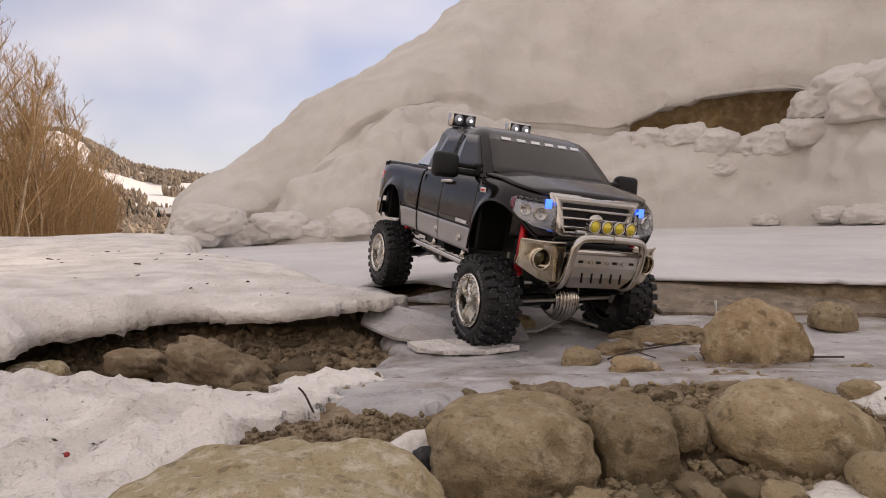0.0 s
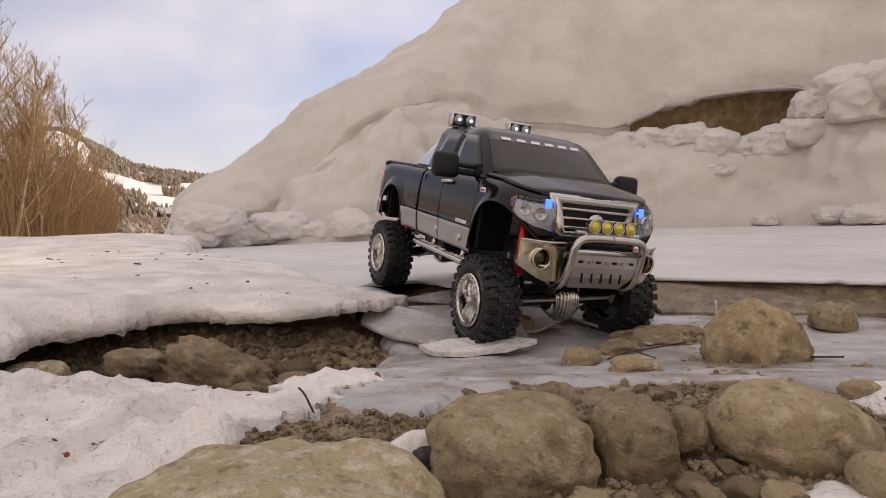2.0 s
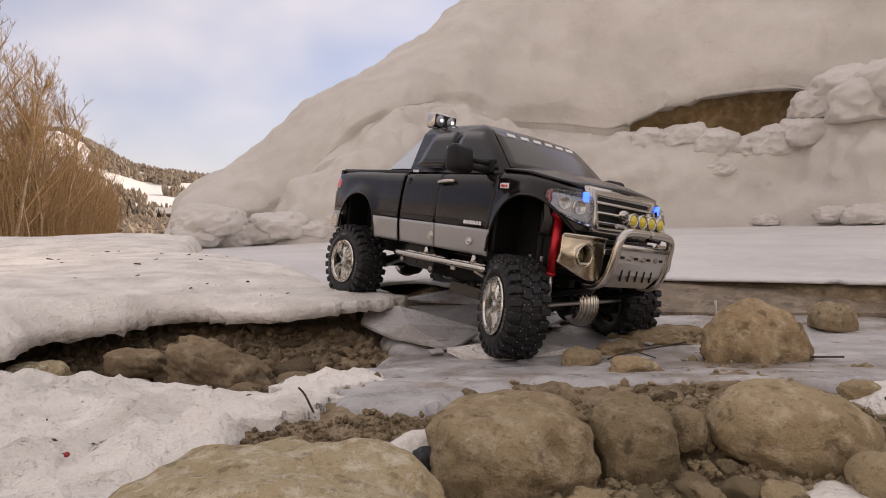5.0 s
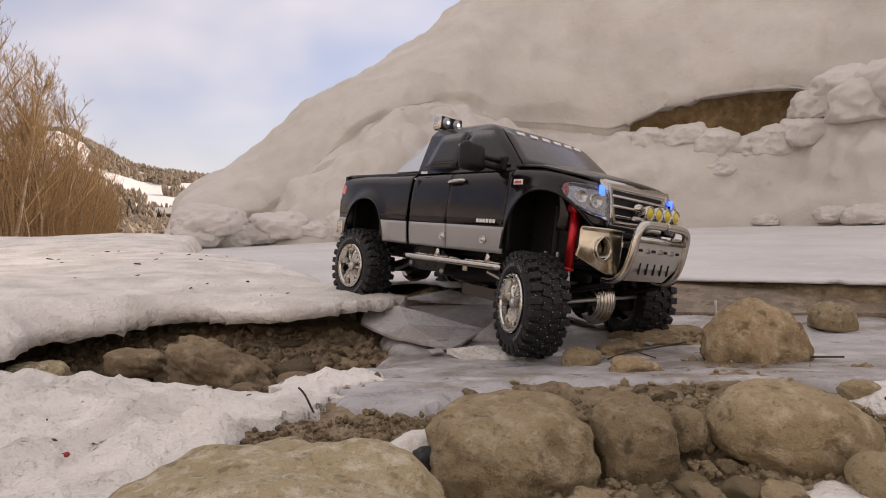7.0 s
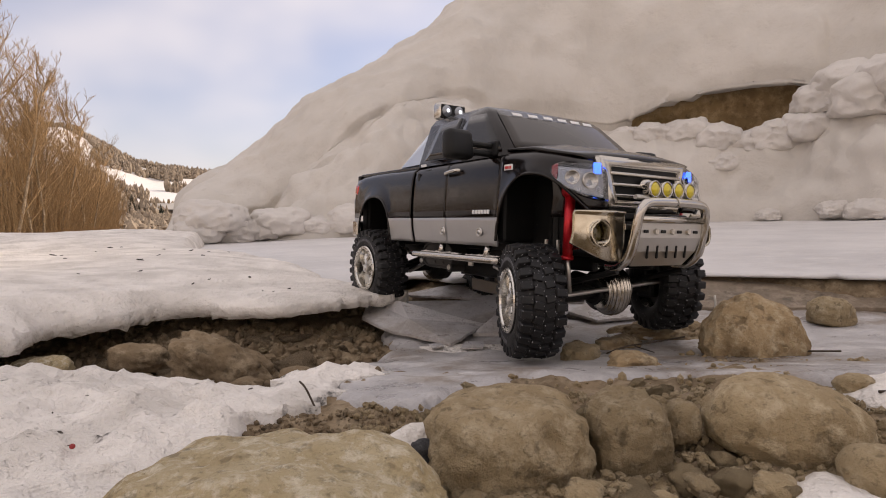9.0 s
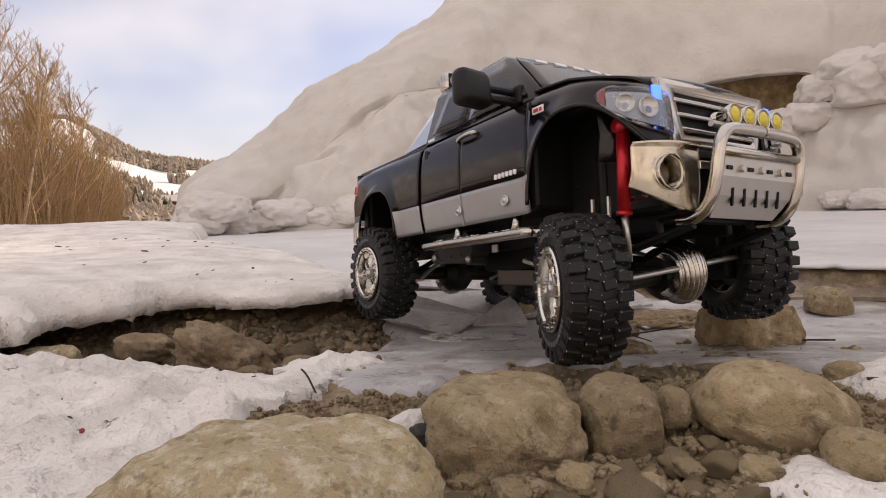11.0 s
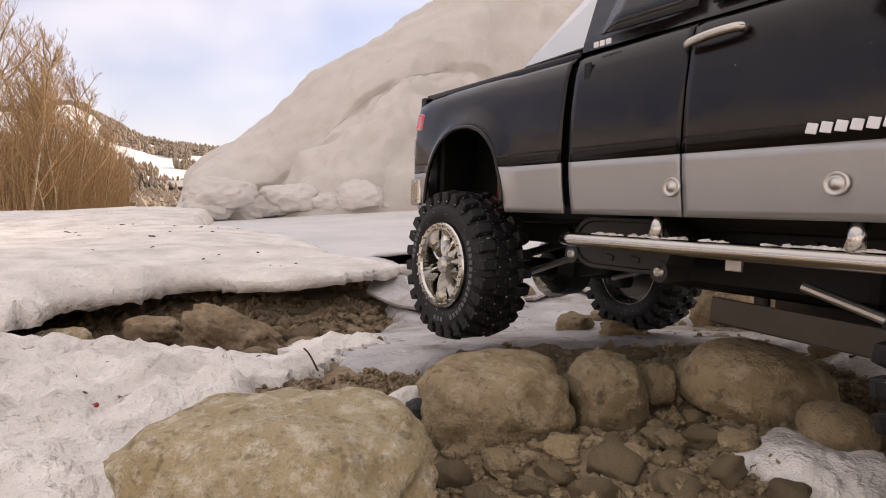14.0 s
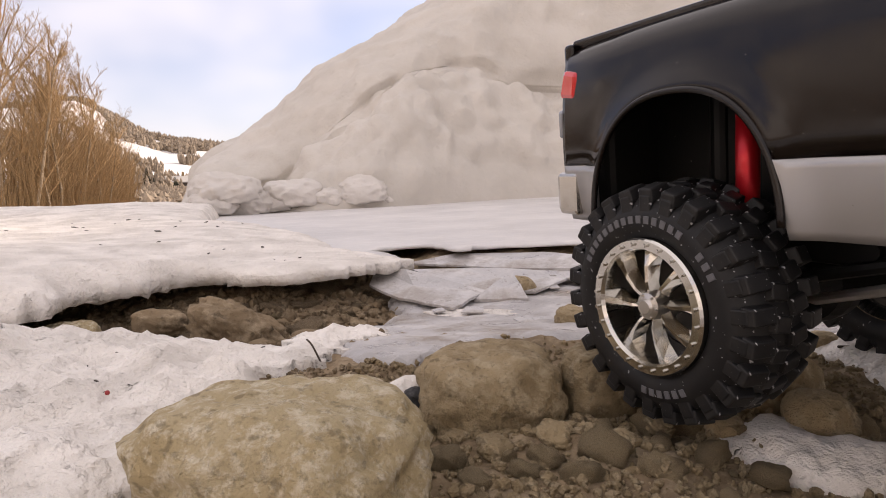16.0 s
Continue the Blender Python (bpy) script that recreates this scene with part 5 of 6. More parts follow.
rock("stone", (-0.360, 0.680, 0.000), (0.070, 0.050, 0.036), (0, 8, 20), 23.3, DIRT, "dark earthy stone in the bare river bed", detail=4, rough=0.24)
rock("stone", (-0.010, 0.294, 0.038), (0.017, 0.015, 0.012), (0, 0, 10), 19.3, stone_material("slate", (0.06, 0.058, 0.06), (0.04, 0.04, 0.042), (0.09, 0.088, 0.085), 60, 260, 0.6), "small dark slate stone on shore ice", detail=4)
for px, py, ps in ((0.150, 0.262, 0.026), (0.176, 0.252, 0.022), (0.118, 0.268, 0.020), (0.062, 0.258, 0.026), (0.030, 0.247, 0.024), (0.090, 0.248, 0.024), (0.160, 0.236, 0.018), (0.012, 0.262, 0.018)):
    ps *= 0.78
    rock("stone", (px, py, 0.026 + ps * 0.14), (ps, ps * 0.85, ps * 0.55), (6, -5, px * 4000 % 180), 40 + px * 300, STONE, "small worn tan stone half sunk in shore gravel", detail=4, rough=0.2, power=3.0)


ROOTS = stone_material("torn_roots", (0.19, 0.115, 0.060), (0.10, 0.060, 0.032), (0.27, 0.18, 0.10), 60, 200, 0.95)


def clay_lump():
    """An upright clod of clay with grass roots and a torn front."""
    bm = rock_mesh((0.112, 0.090, 0.098), 21.7, 0.15, 5, lumps=2.4, power=2.2)
    for v in bm.verts:
        rise = min(1.0, max(0.0, (v.co.z + 0.040) / 0.092))
        v.co.x, v.co.y = v.co.x * (1.12 - 0.40 * rise * rise) - 0.006 * rise, v.co.y * (1.10 - 0.34 * rise * rise)
        d = noise.fractal(v.co * 60 + Vector((4, 2, 1)), 0.9, 2.1, 4)
        front = max(0.0, -v.co.y / 0.045) * max(0.0, 1 - abs(v.co.x + 0.005) / 0.05) * max(0.0, 0.6 - v.co.z / 0.05)
        crack = abs(noise.noise(Vector((v.co.x * 55, v.co.y * 30, v.co.z * 22 + 7))))
        if v.co.z < 0.022:
            v.co += Vector((v.co.x, v.co.y, 0)).normalized() * 0.0030 * noise.noise(Vector((v.co.x * 190, v.co.y * 190, v.co.z * 30)))
        right = max(0.0, v.co.x / 0.05)
        v.co += v.co.normalized() * (0.0016 * d * (0.4 if v.co.z > 0.02 else 1.0) - 0.006 * min(front, 1.2) * abs(noise.noise(v.co * 45)) - 0.0035 * right * max(0.0, 0.22 - crack) / 0.22)
        v.co.x -= 0.010 * max(0.0, v.co.z / 0.05) * (v.co.x < 0.02)
    ob = mesh_object("clay_clod", bm, CLAY)
    ob.matrix_world = pose(0.314, 0.592, 0.020, 0, 4, -10) @ Matrix.Diagonal((0.82, 0.84, 0.96, 1))
    tagged(ob, "tan clay clod with torn front and dry grass roots", "clod")
    chip = rock_mesh((1, 0.7, 0.22), 77.0, 0.35, 2, lumps=3.0, power=5)
    chips = [data_of("clay_flake", chip.copy(), CLAY), data_of("clay_flake", chip, ROOTS)]
    flakes = random.Random(14)
    for k in range(64):
        o = new("clay_flake", chips[k % 3 % 2])
        o.parent = ob
        sz = flakes.uniform(0.009, 0.027)
        a = flakes.uniform(-1.25, 0.8)
        o.matrix_basis = pose(-0.006 + 0.036 * a, -0.040 + 0.012 * abs(a) - flakes.uniform(0, 0.008), flakes.uniform(-0.042, -0.012), flakes.uniform(-25, 60), flakes.uniform(-60, 60), flakes.uniform(-50, 50)) @ Matrix.Diagonal((sz, sz, sz, 1))
    straw = mat("dry_grass", (0.42, 0.33, 0.18), 0.8)
    for k in range(12):
        a = Vector((random.uniform(-0.035, 0.035), -0.043 + random.uniform(-0.004, 0.006), random.uniform(-0.034, 0.010)))
        b = a + Vector((random.uniform(-0.014, 0.014), -0.010 * random.random(), random.uniform(-0.016, 0.012)))
        g = bmesh.new()
        tube(g, [a, (a + b) / 2 + Vector((0.002, -0.002, 0.002)), b], 0.00045, 4, 2)
        part("grass_stalk", g, straw, ob)


clay_lump()

# pebbles: a few shapes, many stones
PEBBLES = [data_of("pebble", rock_mesh((1, 0.85, 0.62), 30 + k * 2.3, 0.30, 3, lumps=3.2, power=3.4), STONE, True) for k in range(6)]


def pebble(x, y, z, s, k):
    ob = new("pebble", PEBBLES[k % 6])
    ob.matrix_world = pose(x, y, z, random.uniform(-25, 25), random.uniform(-25, 25), random.uniform(0, 360)) @ Matrix.Diagonal((s, s, s, 1))
    return tagged(ob, "small tan pebble among shore gravel", "pebble", "shore pebbles")


SHORE = [(0.005, 0.262, 0.026), (0.062, 0.262, 0.022), (0.095, 0.268, 0.030), (0.040, 0.268, 0.014), (0.126, 0.272, 0.018), (0.150, 0.262, 0.022), (0.078, 0.245, 0.024), (0.120, 0.245, 0.026), (0.175, 0.285, 0.018),
         (0.022, 0.240, 0.020), (-0.005, 0.300, 0.016), (0.155, 0.300, 0.022), (0.130, 0.305, 0.020), (0.160, 0.325, 0.018), (0.075, 0.300, 0.014), (0.100, 0.296, 0.016), (0.170, 0.240, 0.020), (0.195, 0.250, 0.016)]
for k, (x, y, s) in enumerate(SHORE):
    x, y = x * 0.88, y * 0.90
    z = float(bed(np.array([x]), np.array([y]))[0])
    pebble(x, y, z + s * 0.10, s * 0.78, k)
spots = random.Random(5)
for k in range(190):
    if k < 95:
        x, y = spots.uniform(-0.03, 0.24), spots.uniform(0.20, 0.37)
    elif k < 130:
        x, y = spots.uniform(0.01, 0.24), spots.uniform(0.35, 0.46)
    else:
        x, y = spots.uniform(-0.46, -0.10), spots.uniform(0.56, 0.95)
    s = 0.004 + 0.011 * spots.random() ** 2.2
    z = float(bed(np.array([x]), np.array([y]))[0])
    pebble(x, y, z + s * 0.12, s, k)


# flat stones in the bare river bed
FLATS = [data_of("flat_stone", rock_mesh((1, 0.75, 0.34), 140 + k * 3.7, 0.26, 3, lumps=3.0, power=4.0), DIRT, True) for k in range(4)]
for k in range(120):
    x, y = spots.uniform(-0.46, -0.09), spots.uniform(0.48, 0.90)
    s = 0.014 + 0.036 * spots.random() ** 1.8
    z = float(bed(np.array([x]), np.array([y]))[0])
    ob = new("flat_stone", FLATS[k % 4])
    ob.matrix_world = pose(x, y, z + s * 0.06, spots.uniform(-14, 14), spots.uniform(-14, 14), spots.uniform(0, 360)) @ Matrix.Diagonal((s, s, s, 1))
    tagged(ob, "flat brown stone in the bare river bed", "stone", "river bed stones")


def gravel(name, count, area, size, seed, material, label):
    rng = np.random.default_rng(seed)
    base = bmesh.new()
    bmesh.ops.create_icosphere(base, subdivisions=1, radius=0.5)
    bv = np.array([v.co[:] for v in base.verts])
    bf = np.array([[v.index for v in f.verts] for f in base.faces])
    base.free()
    x, y = rng.uniform(area[0], area[1], count), rng.uniform(area[2], area[3], count)
    s = size[0] + (size[1] - size[0]) * rng.random(count) ** 2.5
    z = bed_fine(x, y) + s * 0.12
    verts = bv[None] * s[:, None, None] * rng.uniform(0.6, 1.2, (count, 1, 3)) * rng.uniform(0.75, 1.2, (count, len(bv), 1)) + np.stack([x, y, z], 1)[:, None]
    faces = (bf[None] + (np.arange(count) * len(bv))[:, None, None]).reshape(-1, 3)
    me = bpy.data.meshes.new(name)
    me.from_pydata(verts.reshape(-1, 3).tolist(), [], faces.tolist())
    me.materials.append(material)
    return tagged(new(name, me), label, "gravel", kind="stuff")


gravel("gravel", 8000, (-0.06, 0.27, 0.15, 0.42), (0.0013, 0.0075), 3, STONE, "fine tan gravel and grit on the shore")
gravel("gravel", 8500, (-0.60, -0.06, 0.45, 1.00), (0.002, 0.016), 4, DIRT, "dark brown gravel in the bare river bed")
gravel("gravel", 500, (0.30, 0.95, 0.84, 1.12), (0.003, 0.012), 6, DIRT, "dark wet gravel under the ice edge")
gravel("gravel", 900, (-0.125, -0.02, 0.30, 0.375), (0.0015, 0.006), 9, DIRT, "brown grit melted out of the snow")
gravel("gravel", 700, (0.02, 0.36, 0.42, 0.74), (0.002, 0.010), 12, STONE, "scattered grit frozen into shore ice")

# sticks and straws on the ice
TWIG = mat("dark_twig", (0.05, 0.035, 0.022), 0.8)


def twig(points, r, label):
    bm = bmesh.new()
    tube(bm, points, r, 6, 3)
    ob = mesh_object("twig", bm, TWIG)
    return tagged(ob, label, "twig")


twig([(0.165, 0.600, 0.010), (0.190, 0.612, 0.014), (0.222, 0.630, 0.013), (0.262, 0.640, 0.016)], 0.0009, "dark brown twig lying on the ice")
twig([(0.200, 0.622, 0.012), (0.215, 0.602, 0.009)], 0.0006, "dark brown twig lying on the ice")
twig([(0.345, 0.560, 0.016), (0.372, 0.548, 0.018)], 0.0010, "dark brown twig beside the clay clod")
twig([(0.270, 0.360, 0.040), (0.300, 0.365, 0.038), (0.317, 0.371, 0.042)], 0.0010, "dark brown twig lying on snow")
twig([(-0.085, 0.375, 0.034), (-0.092, 0.378, 0.048), (-0.097, 0.382, 0.052)], 0.0007, "thin bent straw standing in the snow")

# specks of bark and leaf on the snow
DEBRIS = mat("bark_scrap", (0.06, 0.05, 0.04), 0.85)
BERRY = mat("red_scrap", (0.30, 0.03, 0.03), 0.6)
scrap = bmesh.new()
bmesh.ops.create_icosphere(scrap, subdivisions=1, radius=0.5)
for v in scrap.verts:
    v.co = Vector((v.co.x * 1.6, v.co.y * 0.7, v.co.z * 0.35))
SCRAP = data_of("bark_scrap", scrap, DEBRIS)
dots = random.Random(11)


def scrap_at(x, y, z, s):
    ob = new("bark_scrap", SCRAP)
    ob.matrix_world = pose(x, y, z, dots.uniform(-20, 20), dots.uniform(-20, 20), dots.uniform(0, 360)) @ Matrix.Diagonal((s, s, s, 1))
    return tagged(ob, "dark scrap of bark lying on old snow", "bark scrap", "bark scraps on snow")


heap_d = lambda x, y: inside_distance(np.array([x]), np.array([y]), HEAP)
ledge_d = lambda x, y: inside_distance(np.array([x]), np.array([y]), LEDGE)
for k in range(95):
    if k < 60:
        x, y = dots.uniform(-0.40, -0.10), dots.uniform(0.22, 0.56)
        d = heap_d(x, y)
        z = float(heap_top(np.array([x]), np.array([y]), d)[0])
    else:
        x, y = dots.uniform(-1.0, -0.2), dots.uniform(0.75, 1.6)
        d = ledge_d(x, y)
        z = float(ledge_top(np.array([x]), np.array([y]), d)[0])
    if d[0] > 0.03:
        scrap_at(x, y, z + 0.0006, (0.0015 + 0.0035 * dots.random() ** 2) * (1 if k < 60 else 2.4))
x, y = -0.184, 0.280
berry = bmesh.new()
bmesh.ops.create_icosphere(berry, subdivisions=2, radius=0.0014)
ob = mesh_object("berry", berry, BERRY)
ob.matrix_world = pose(x, y, float(heap_top(np.array([x]), np.array([y]), heap_d(x, y))[0]) + 0.0008)
tagged(ob, "small dark red berry lying on snow", "berry")


# ---- broken ice plates ----
def plate(points, thick_m, label, seed=0, material=ICE_SLAB):
    """A flat broken plate of ice over a rim of corners given on its top face."""
    bm = bmesh.new()
    n = len(points)
    mid = sum((Vector(p) for p in points), Vector()) / n
    rim = []
    for i in range(n):
        a, b = Vector(points[i]), Vector(points[(i + 1) % n])
        for k in range(4):
            p = a.lerp(b, k / 4)
            if k:
                p += (mid - p).normalized() * 0.05 * (b - a).length * noise.noise(p * 40 + Vector((seed, 0, 0)))
            rim.append(p)
    c = bm.verts.new(mid - mid)
    top = [bm.verts.new(p - mid) for p in rim]
    low = [bm.verts.new(p - mid - Vector((0, 0, thick_m))) for p in rim]
    c2 = bm.verts.new(Vector((0, 0, -thick_m)))
    m = len(rim)
    for i in range(m):
        j = (i + 1) % m
        bm.faces.new((c, top[i], top[j]))
        bm.faces.new((c2, low[j], low[i]))
        bm.faces.new((top[i], low[i], low[j], top[j]))
    bmesh.ops.recalc_face_normals(bm, faces=bm.faces)
    ob = mesh_object("ice_plate", bm, material, None, False)
    ob.matrix_world = Matrix.Translation(mid)
    return tagged(ob, label, "ice plate", "broken ice plates")


PLATE = "broken plate of frosted river ice, tilted"
plate([(-0.115, 0.874, 0.034), (-0.063, 0.825, 0.038), (0.055, 0.791, 0.008), (0.005, 0.690, 0.006), (-0.068, 0.759, 0.008), (-0.119, 0.83, 0.016)], 0.0035, PLATE + " down from the shelf", 1)
plate([(0.007, 1.014, 0.036), (0.164, 1.005, 0.034), (0.236, 0.907, 0.036), (0.206, 0.873, 0.022), (0.113, 0.920, 0.019), (-0.078, 1.00, 0.024)], 0.0035, PLATE + " below the shelf", 2)
plate([(-0.060, 0.890, 0.028), (0.076, 0.900, 0.024), (0.206, 0.885, 0.014), (0.119, 0.772, 0.008), (0.025, 0.799, 0.009)], 0.0035, PLATE + ", lying among others", 3)
plate([(0.034, 0.758, 0.003), (0.068, 0.786, 0.022), (0.091, 0.797, 0.032), (0.106, 0.742, 0.004)], 0.004, "upright shard of grey ice", 4)
plate([(0.260, 0.958, 0.040), (0.125, 0.957, 0.022), (0.206, 0.795, 0.008), (0.290, 0.815, 0.010)], 0.0035, PLATE + ", grey and wet", 6)
WET = stone_material("wet_silt", (0.215, 0.165, 0.118), (0.145, 0.112, 0.080), (0.30, 0.24, 0.18), 9, 90, 0.6)
plate([(0.31, 1.01, 0.040), (0.48, 0.985, 0.041), (0.80, 0.90, 0.040), (1.15, 0.78, 0.040), (1.10, 0.66, 0.010), (0.72, 0.79, 0.007), (0.50, 0.855, 0.006), (0.33, 0.895, 0.006)], 0.006, "dark wet silt slope under the ice edge", 7, WET)
for k in range(12):
    x, y = spots.uniform(-0.06, 0.26), spots.uniform(0.58, 0.95)
    s, up = spots.uniform(0.006, 0.022), spots.uniform(0.0, 0.12)
    a0 = spots.uniform(0, 6.3)
    z0 = 0.006 + 0.03 * max(0.0, (y - 0.80) / 0.2)
    plate([(x + s * math.cos(a0 + 1.6 * q) * spots.uniform(0.6, 1.1), y + s * math.sin(a0 + 1.6 * q), z0 + up * s * math.sin(a0 + 1.6 * q)) for q in range(4)], 0.0014, "small flake of broken grey ice", k, ICE_SLAB)

# the loose plate that the front wheel tips up
loose_plate = plate([(-0.064, 0.010, 0.004), (-0.030, 0.020, 0.005), (0.030, 0.021, 0.005), (0.074, 0.005, 0.004), (0.040, -0.015, 0.004), (-0.008, -0.021, 0.004), (-0.045, -0.013, 0.004)], 0.006, "thin white curved plate of snowy ice under the front wheel", 8, SNOW)


# ---- the valley: slopes, woods, houses ----
# slopes behind the view are inferred from reflections; unseen, they also cut skylight
HILL_AZ = [-3.3, -2.2, -1.5, -0.75, -0.568, -0.528, -0.471, -0.426, -0.383, -0.33, -0.1, 0.6, 1.6, 3.0]
HILL_Z = [150, 130, 90, 50, 40, 34, 28, 24.5, 20.5, 17, 20, 50, 100, 150]
HILL = snow_material("hillside_snow", 0.02, 0.3, (0.80, 0.78, 0.76), (0.66, 0.62, 0.58), 1.5)


def hill_z(az, r):
    k = soft(90, 330, r)
    return -1.6 + (np.interp(az, HILL_AZ, HILL_Z) + 1.6) * k ** 1.3 * (1 + 0.10 * np.sin(az * 31) * soft(150, 300, r))


def build_hill():
    az, rr = np.linspace(-3.2, 3.0832, 380), np.concatenate([np.linspace(60, 345, 46), [420, 600]])
    A, R = np.meshgrid(az, rr)
    Z = hill_z(A, R) + 3.0 * fbm(np.sin(A) * R, np.cos(A) * R, 0.02, 4, 2.0) * soft(80, 160, R) - 60 * soft(345, 600, R)
    r, c = A.shape
    idx = np.arange(r * c).reshape(r, c)
    me = bpy.data.meshes.new("hillside")
    me.from_pydata(np.stack([np.sin(A) * R, np.cos(A) * R, Z], -1).reshape(-1, 3).tolist(), [], np.stack([idx[:-1, :-1], idx[1:, :-1], idx[1:, 1:], idx[:-1, 1:]], -1).reshape(-1, 4)[:, ::-1].tolist())
    me.materials.append(HILL)
    me.polygons.foreach_set("use_smooth", [True] * len(me.polygons))
    return tagged(new("hillside", me), "far snowy valley slopes in low sun", "hillside", kind="structure")


build_hill()
WOOD_FAR = stone_material("far_wood", (0.35, 0.28, 0.205), (0.26, 0.205, 0.15), (0.43, 0.35, 0.265), 0.3, 3)
SPRUCE = stone_material("spruce_needles", (0.03, 0.04, 0.025), (0.02, 0.028, 0.018), (0.05, 0.06, 0.04), 0.5, 6)


def far_woods():
    """Bare broadleaf woods on the slopes: ragged spindles, far too many to count."""
    rng = np.random.default_rng(8)
    verts, faces = [], []
    for k in range(26000):
        az = rng.uniform(-0.80, -0.26) if k < 15000 else rng.uniform(-3.2, -0.8)
        r = 78 + 262 * rng.random() ** 0.7
        open_ = 0.6 * noise.noise((math.sin(az) * r * 0.022, math.cos(az) * r * 0.022, 3.0)) + 0.5 * noise.noise((math.sin(az) * r * 0.07, math.cos(az) * r * 0.07, 6.0))
        band = 0.08 - 0.26 * float(soft(245, 310, r)) - 0.42 * float(soft(130, 100, r))
        if open_ < band:
            continue
        x, y = math.sin(az) * r, math.cos(az) * r
        z = float(hill_z(az, np.array(r))) + 3.0 * noise.fractal((x * 0.02 + 2.0, y * 0.02 - 1.4, 2.0), 0.9, 2.1, 4) * float(soft(80, 160, r))
        h, w = rng.uniform(1.6, 4.2) * float(0.55 + 0.45 * soft(90, 170, r)), rng.uniform(0.5, 1.3)
        b = len(verts)
        for zz, ww in ((-0.5, 0.15), (0.35, 0.9), (0.7, 0.7)):
            a0 = rng.uniform(0, 6)
            for q in range(5):
                a = a0 + 2 * math.pi * q / 5
                ww2 = ww * w * rng.uniform(0.5, 1.2)
                verts.append((x + math.cos(a) * ww2, y + math.sin(a) * ww2, z + h * zz))
        verts.append((x, y, z + h))
        for lv in (0, 5):
            for q in range(5):
                faces.append((b + lv + q, b + lv + (q + 1) % 5, b + lv + 5 + (q + 1) % 5, b + lv + 5 + q))
        for q in range(5):
            faces.append((b + 10 + q, b + 10 + (q + 1) % 5, b + 15))
    me = bpy.data.meshes.new("far_woods")
    me.from_pydata(verts, [], faces)
    me.materials.append(WOOD_FAR)
    return tagged(new("far_woods", me), "bare brown woods on the far slopes", "woods", kind="stuff")


far_woods()


def spruce(x, y, z, h):
    tree = tagged(new("spruce_tree"), "dark green spruce beside far houses", "tree", "spruces in the valley")
    bm = bmesh.new()
    rod(bm, (0, 0, -0.6), (0, 0, h * 0.95), 0.16, 7, 0.03)
    part("trunk", bm, TWIG, tree)
    bm = bmesh.new()
    for k in range(70):
        f = k / 69
        zz, rad = h * (0.10 + 0.88 * f), h * 0.20 * (1 - f) + 0.10
        a = k * 2.4
        tip = Vector((math.cos(a) * rad, math.sin(a) * rad, zz - rad * 0.35))
        side = Vector((-math.sin(a), math.cos(a), 0)) * rad * 0.36
        root = Vector((0, 0, zz + 0.1))
        v = [bm.verts.new(p) for p in (root, tip + side, tip * 1.0 - Vector((0, 0, 0.25)), tip - side)]
        bm.faces.new((v[0], v[1], v[2]))
        bm.faces.new((v[0], v[2], v[3]))
    part("crown", bm, SPRUCE, tree)
    tree.matrix_world = pose(x, y, z)
    return tree


for x, y, z, h in ((-75.9, 140.4, -1.0, 7.2), (-73.6, 140.4, -1.4, 8.6), (-72.5, 141.4, -1.4, 6.0), (-67.8, 142.4, -1.6, 6.2), (-66.6, 141.0, -1.8, 5.0), (-77.5, 143.0, -0.8, 5.4)):
    spruce(x, y, z, h)


def house(x, y, z, w, d, h, turn):
    hs = tagged(new("house"), "small dark wooden house with a snow-covered roof", "house", "houses in the valley")
    bm = bmesh.new()
    box(bm, (0, 0, h / 2), (w, d, h), 0.03)
    wall = part("wall", bm, mat("dark_timber", (0.10, 0.075, 0.055), 0.8), hs)
    bm = bmesh.new()
    for s in (-1, 1):
        box(bm, (0, s * d * 0.27, h + d * 0.16), (w * 1.1, d * 0.64, 0.30), 0.04, (-s * 31, 0, 0))
    part("roof", bm, SNOW_BANK, hs, "thick snow on the roof")
    for k in (-1, 0, 1):
        bm = bmesh.new()
        box(bm, (k * w * 0.3, -d / 2 - 0.01, h * 0.55), (w * 0.12, 0.06, h * 0.35), 0.01)
        part("window", bm, GLASS, hs)
    bm = bmesh.new()
    box(bm, (w * 0.2, 0, h + d * 0.42), (0.5, 0.5, 1.2), 0.02)
    part("chimney", bm, MUD, hs)
    hs.matrix_world = pose(x, y, z, 0, 0, turn)


house(-71.0, 150.4, 0.6, 7.0, 5.0, 2.6, 20)
house(-76.0, 152.0, 0.2, 6.0, 5.0, 2.4, 35)
house(-68.0, 151.0, -0.4, 4.5, 4.0, 2.0, 10)

BARK = stone_material("birch_bark", (0.30, 0.23, 0.15), (0.18, 0.125, 0.075), (0.42, 0.35, 0.26), 3, 30)
TWIGS = stone_material("bare_twigs", (0.36, 0.235, 0.115), (0.22, 0.140, 0.070), (0.46, 0.315, 0.17), 2, 20)


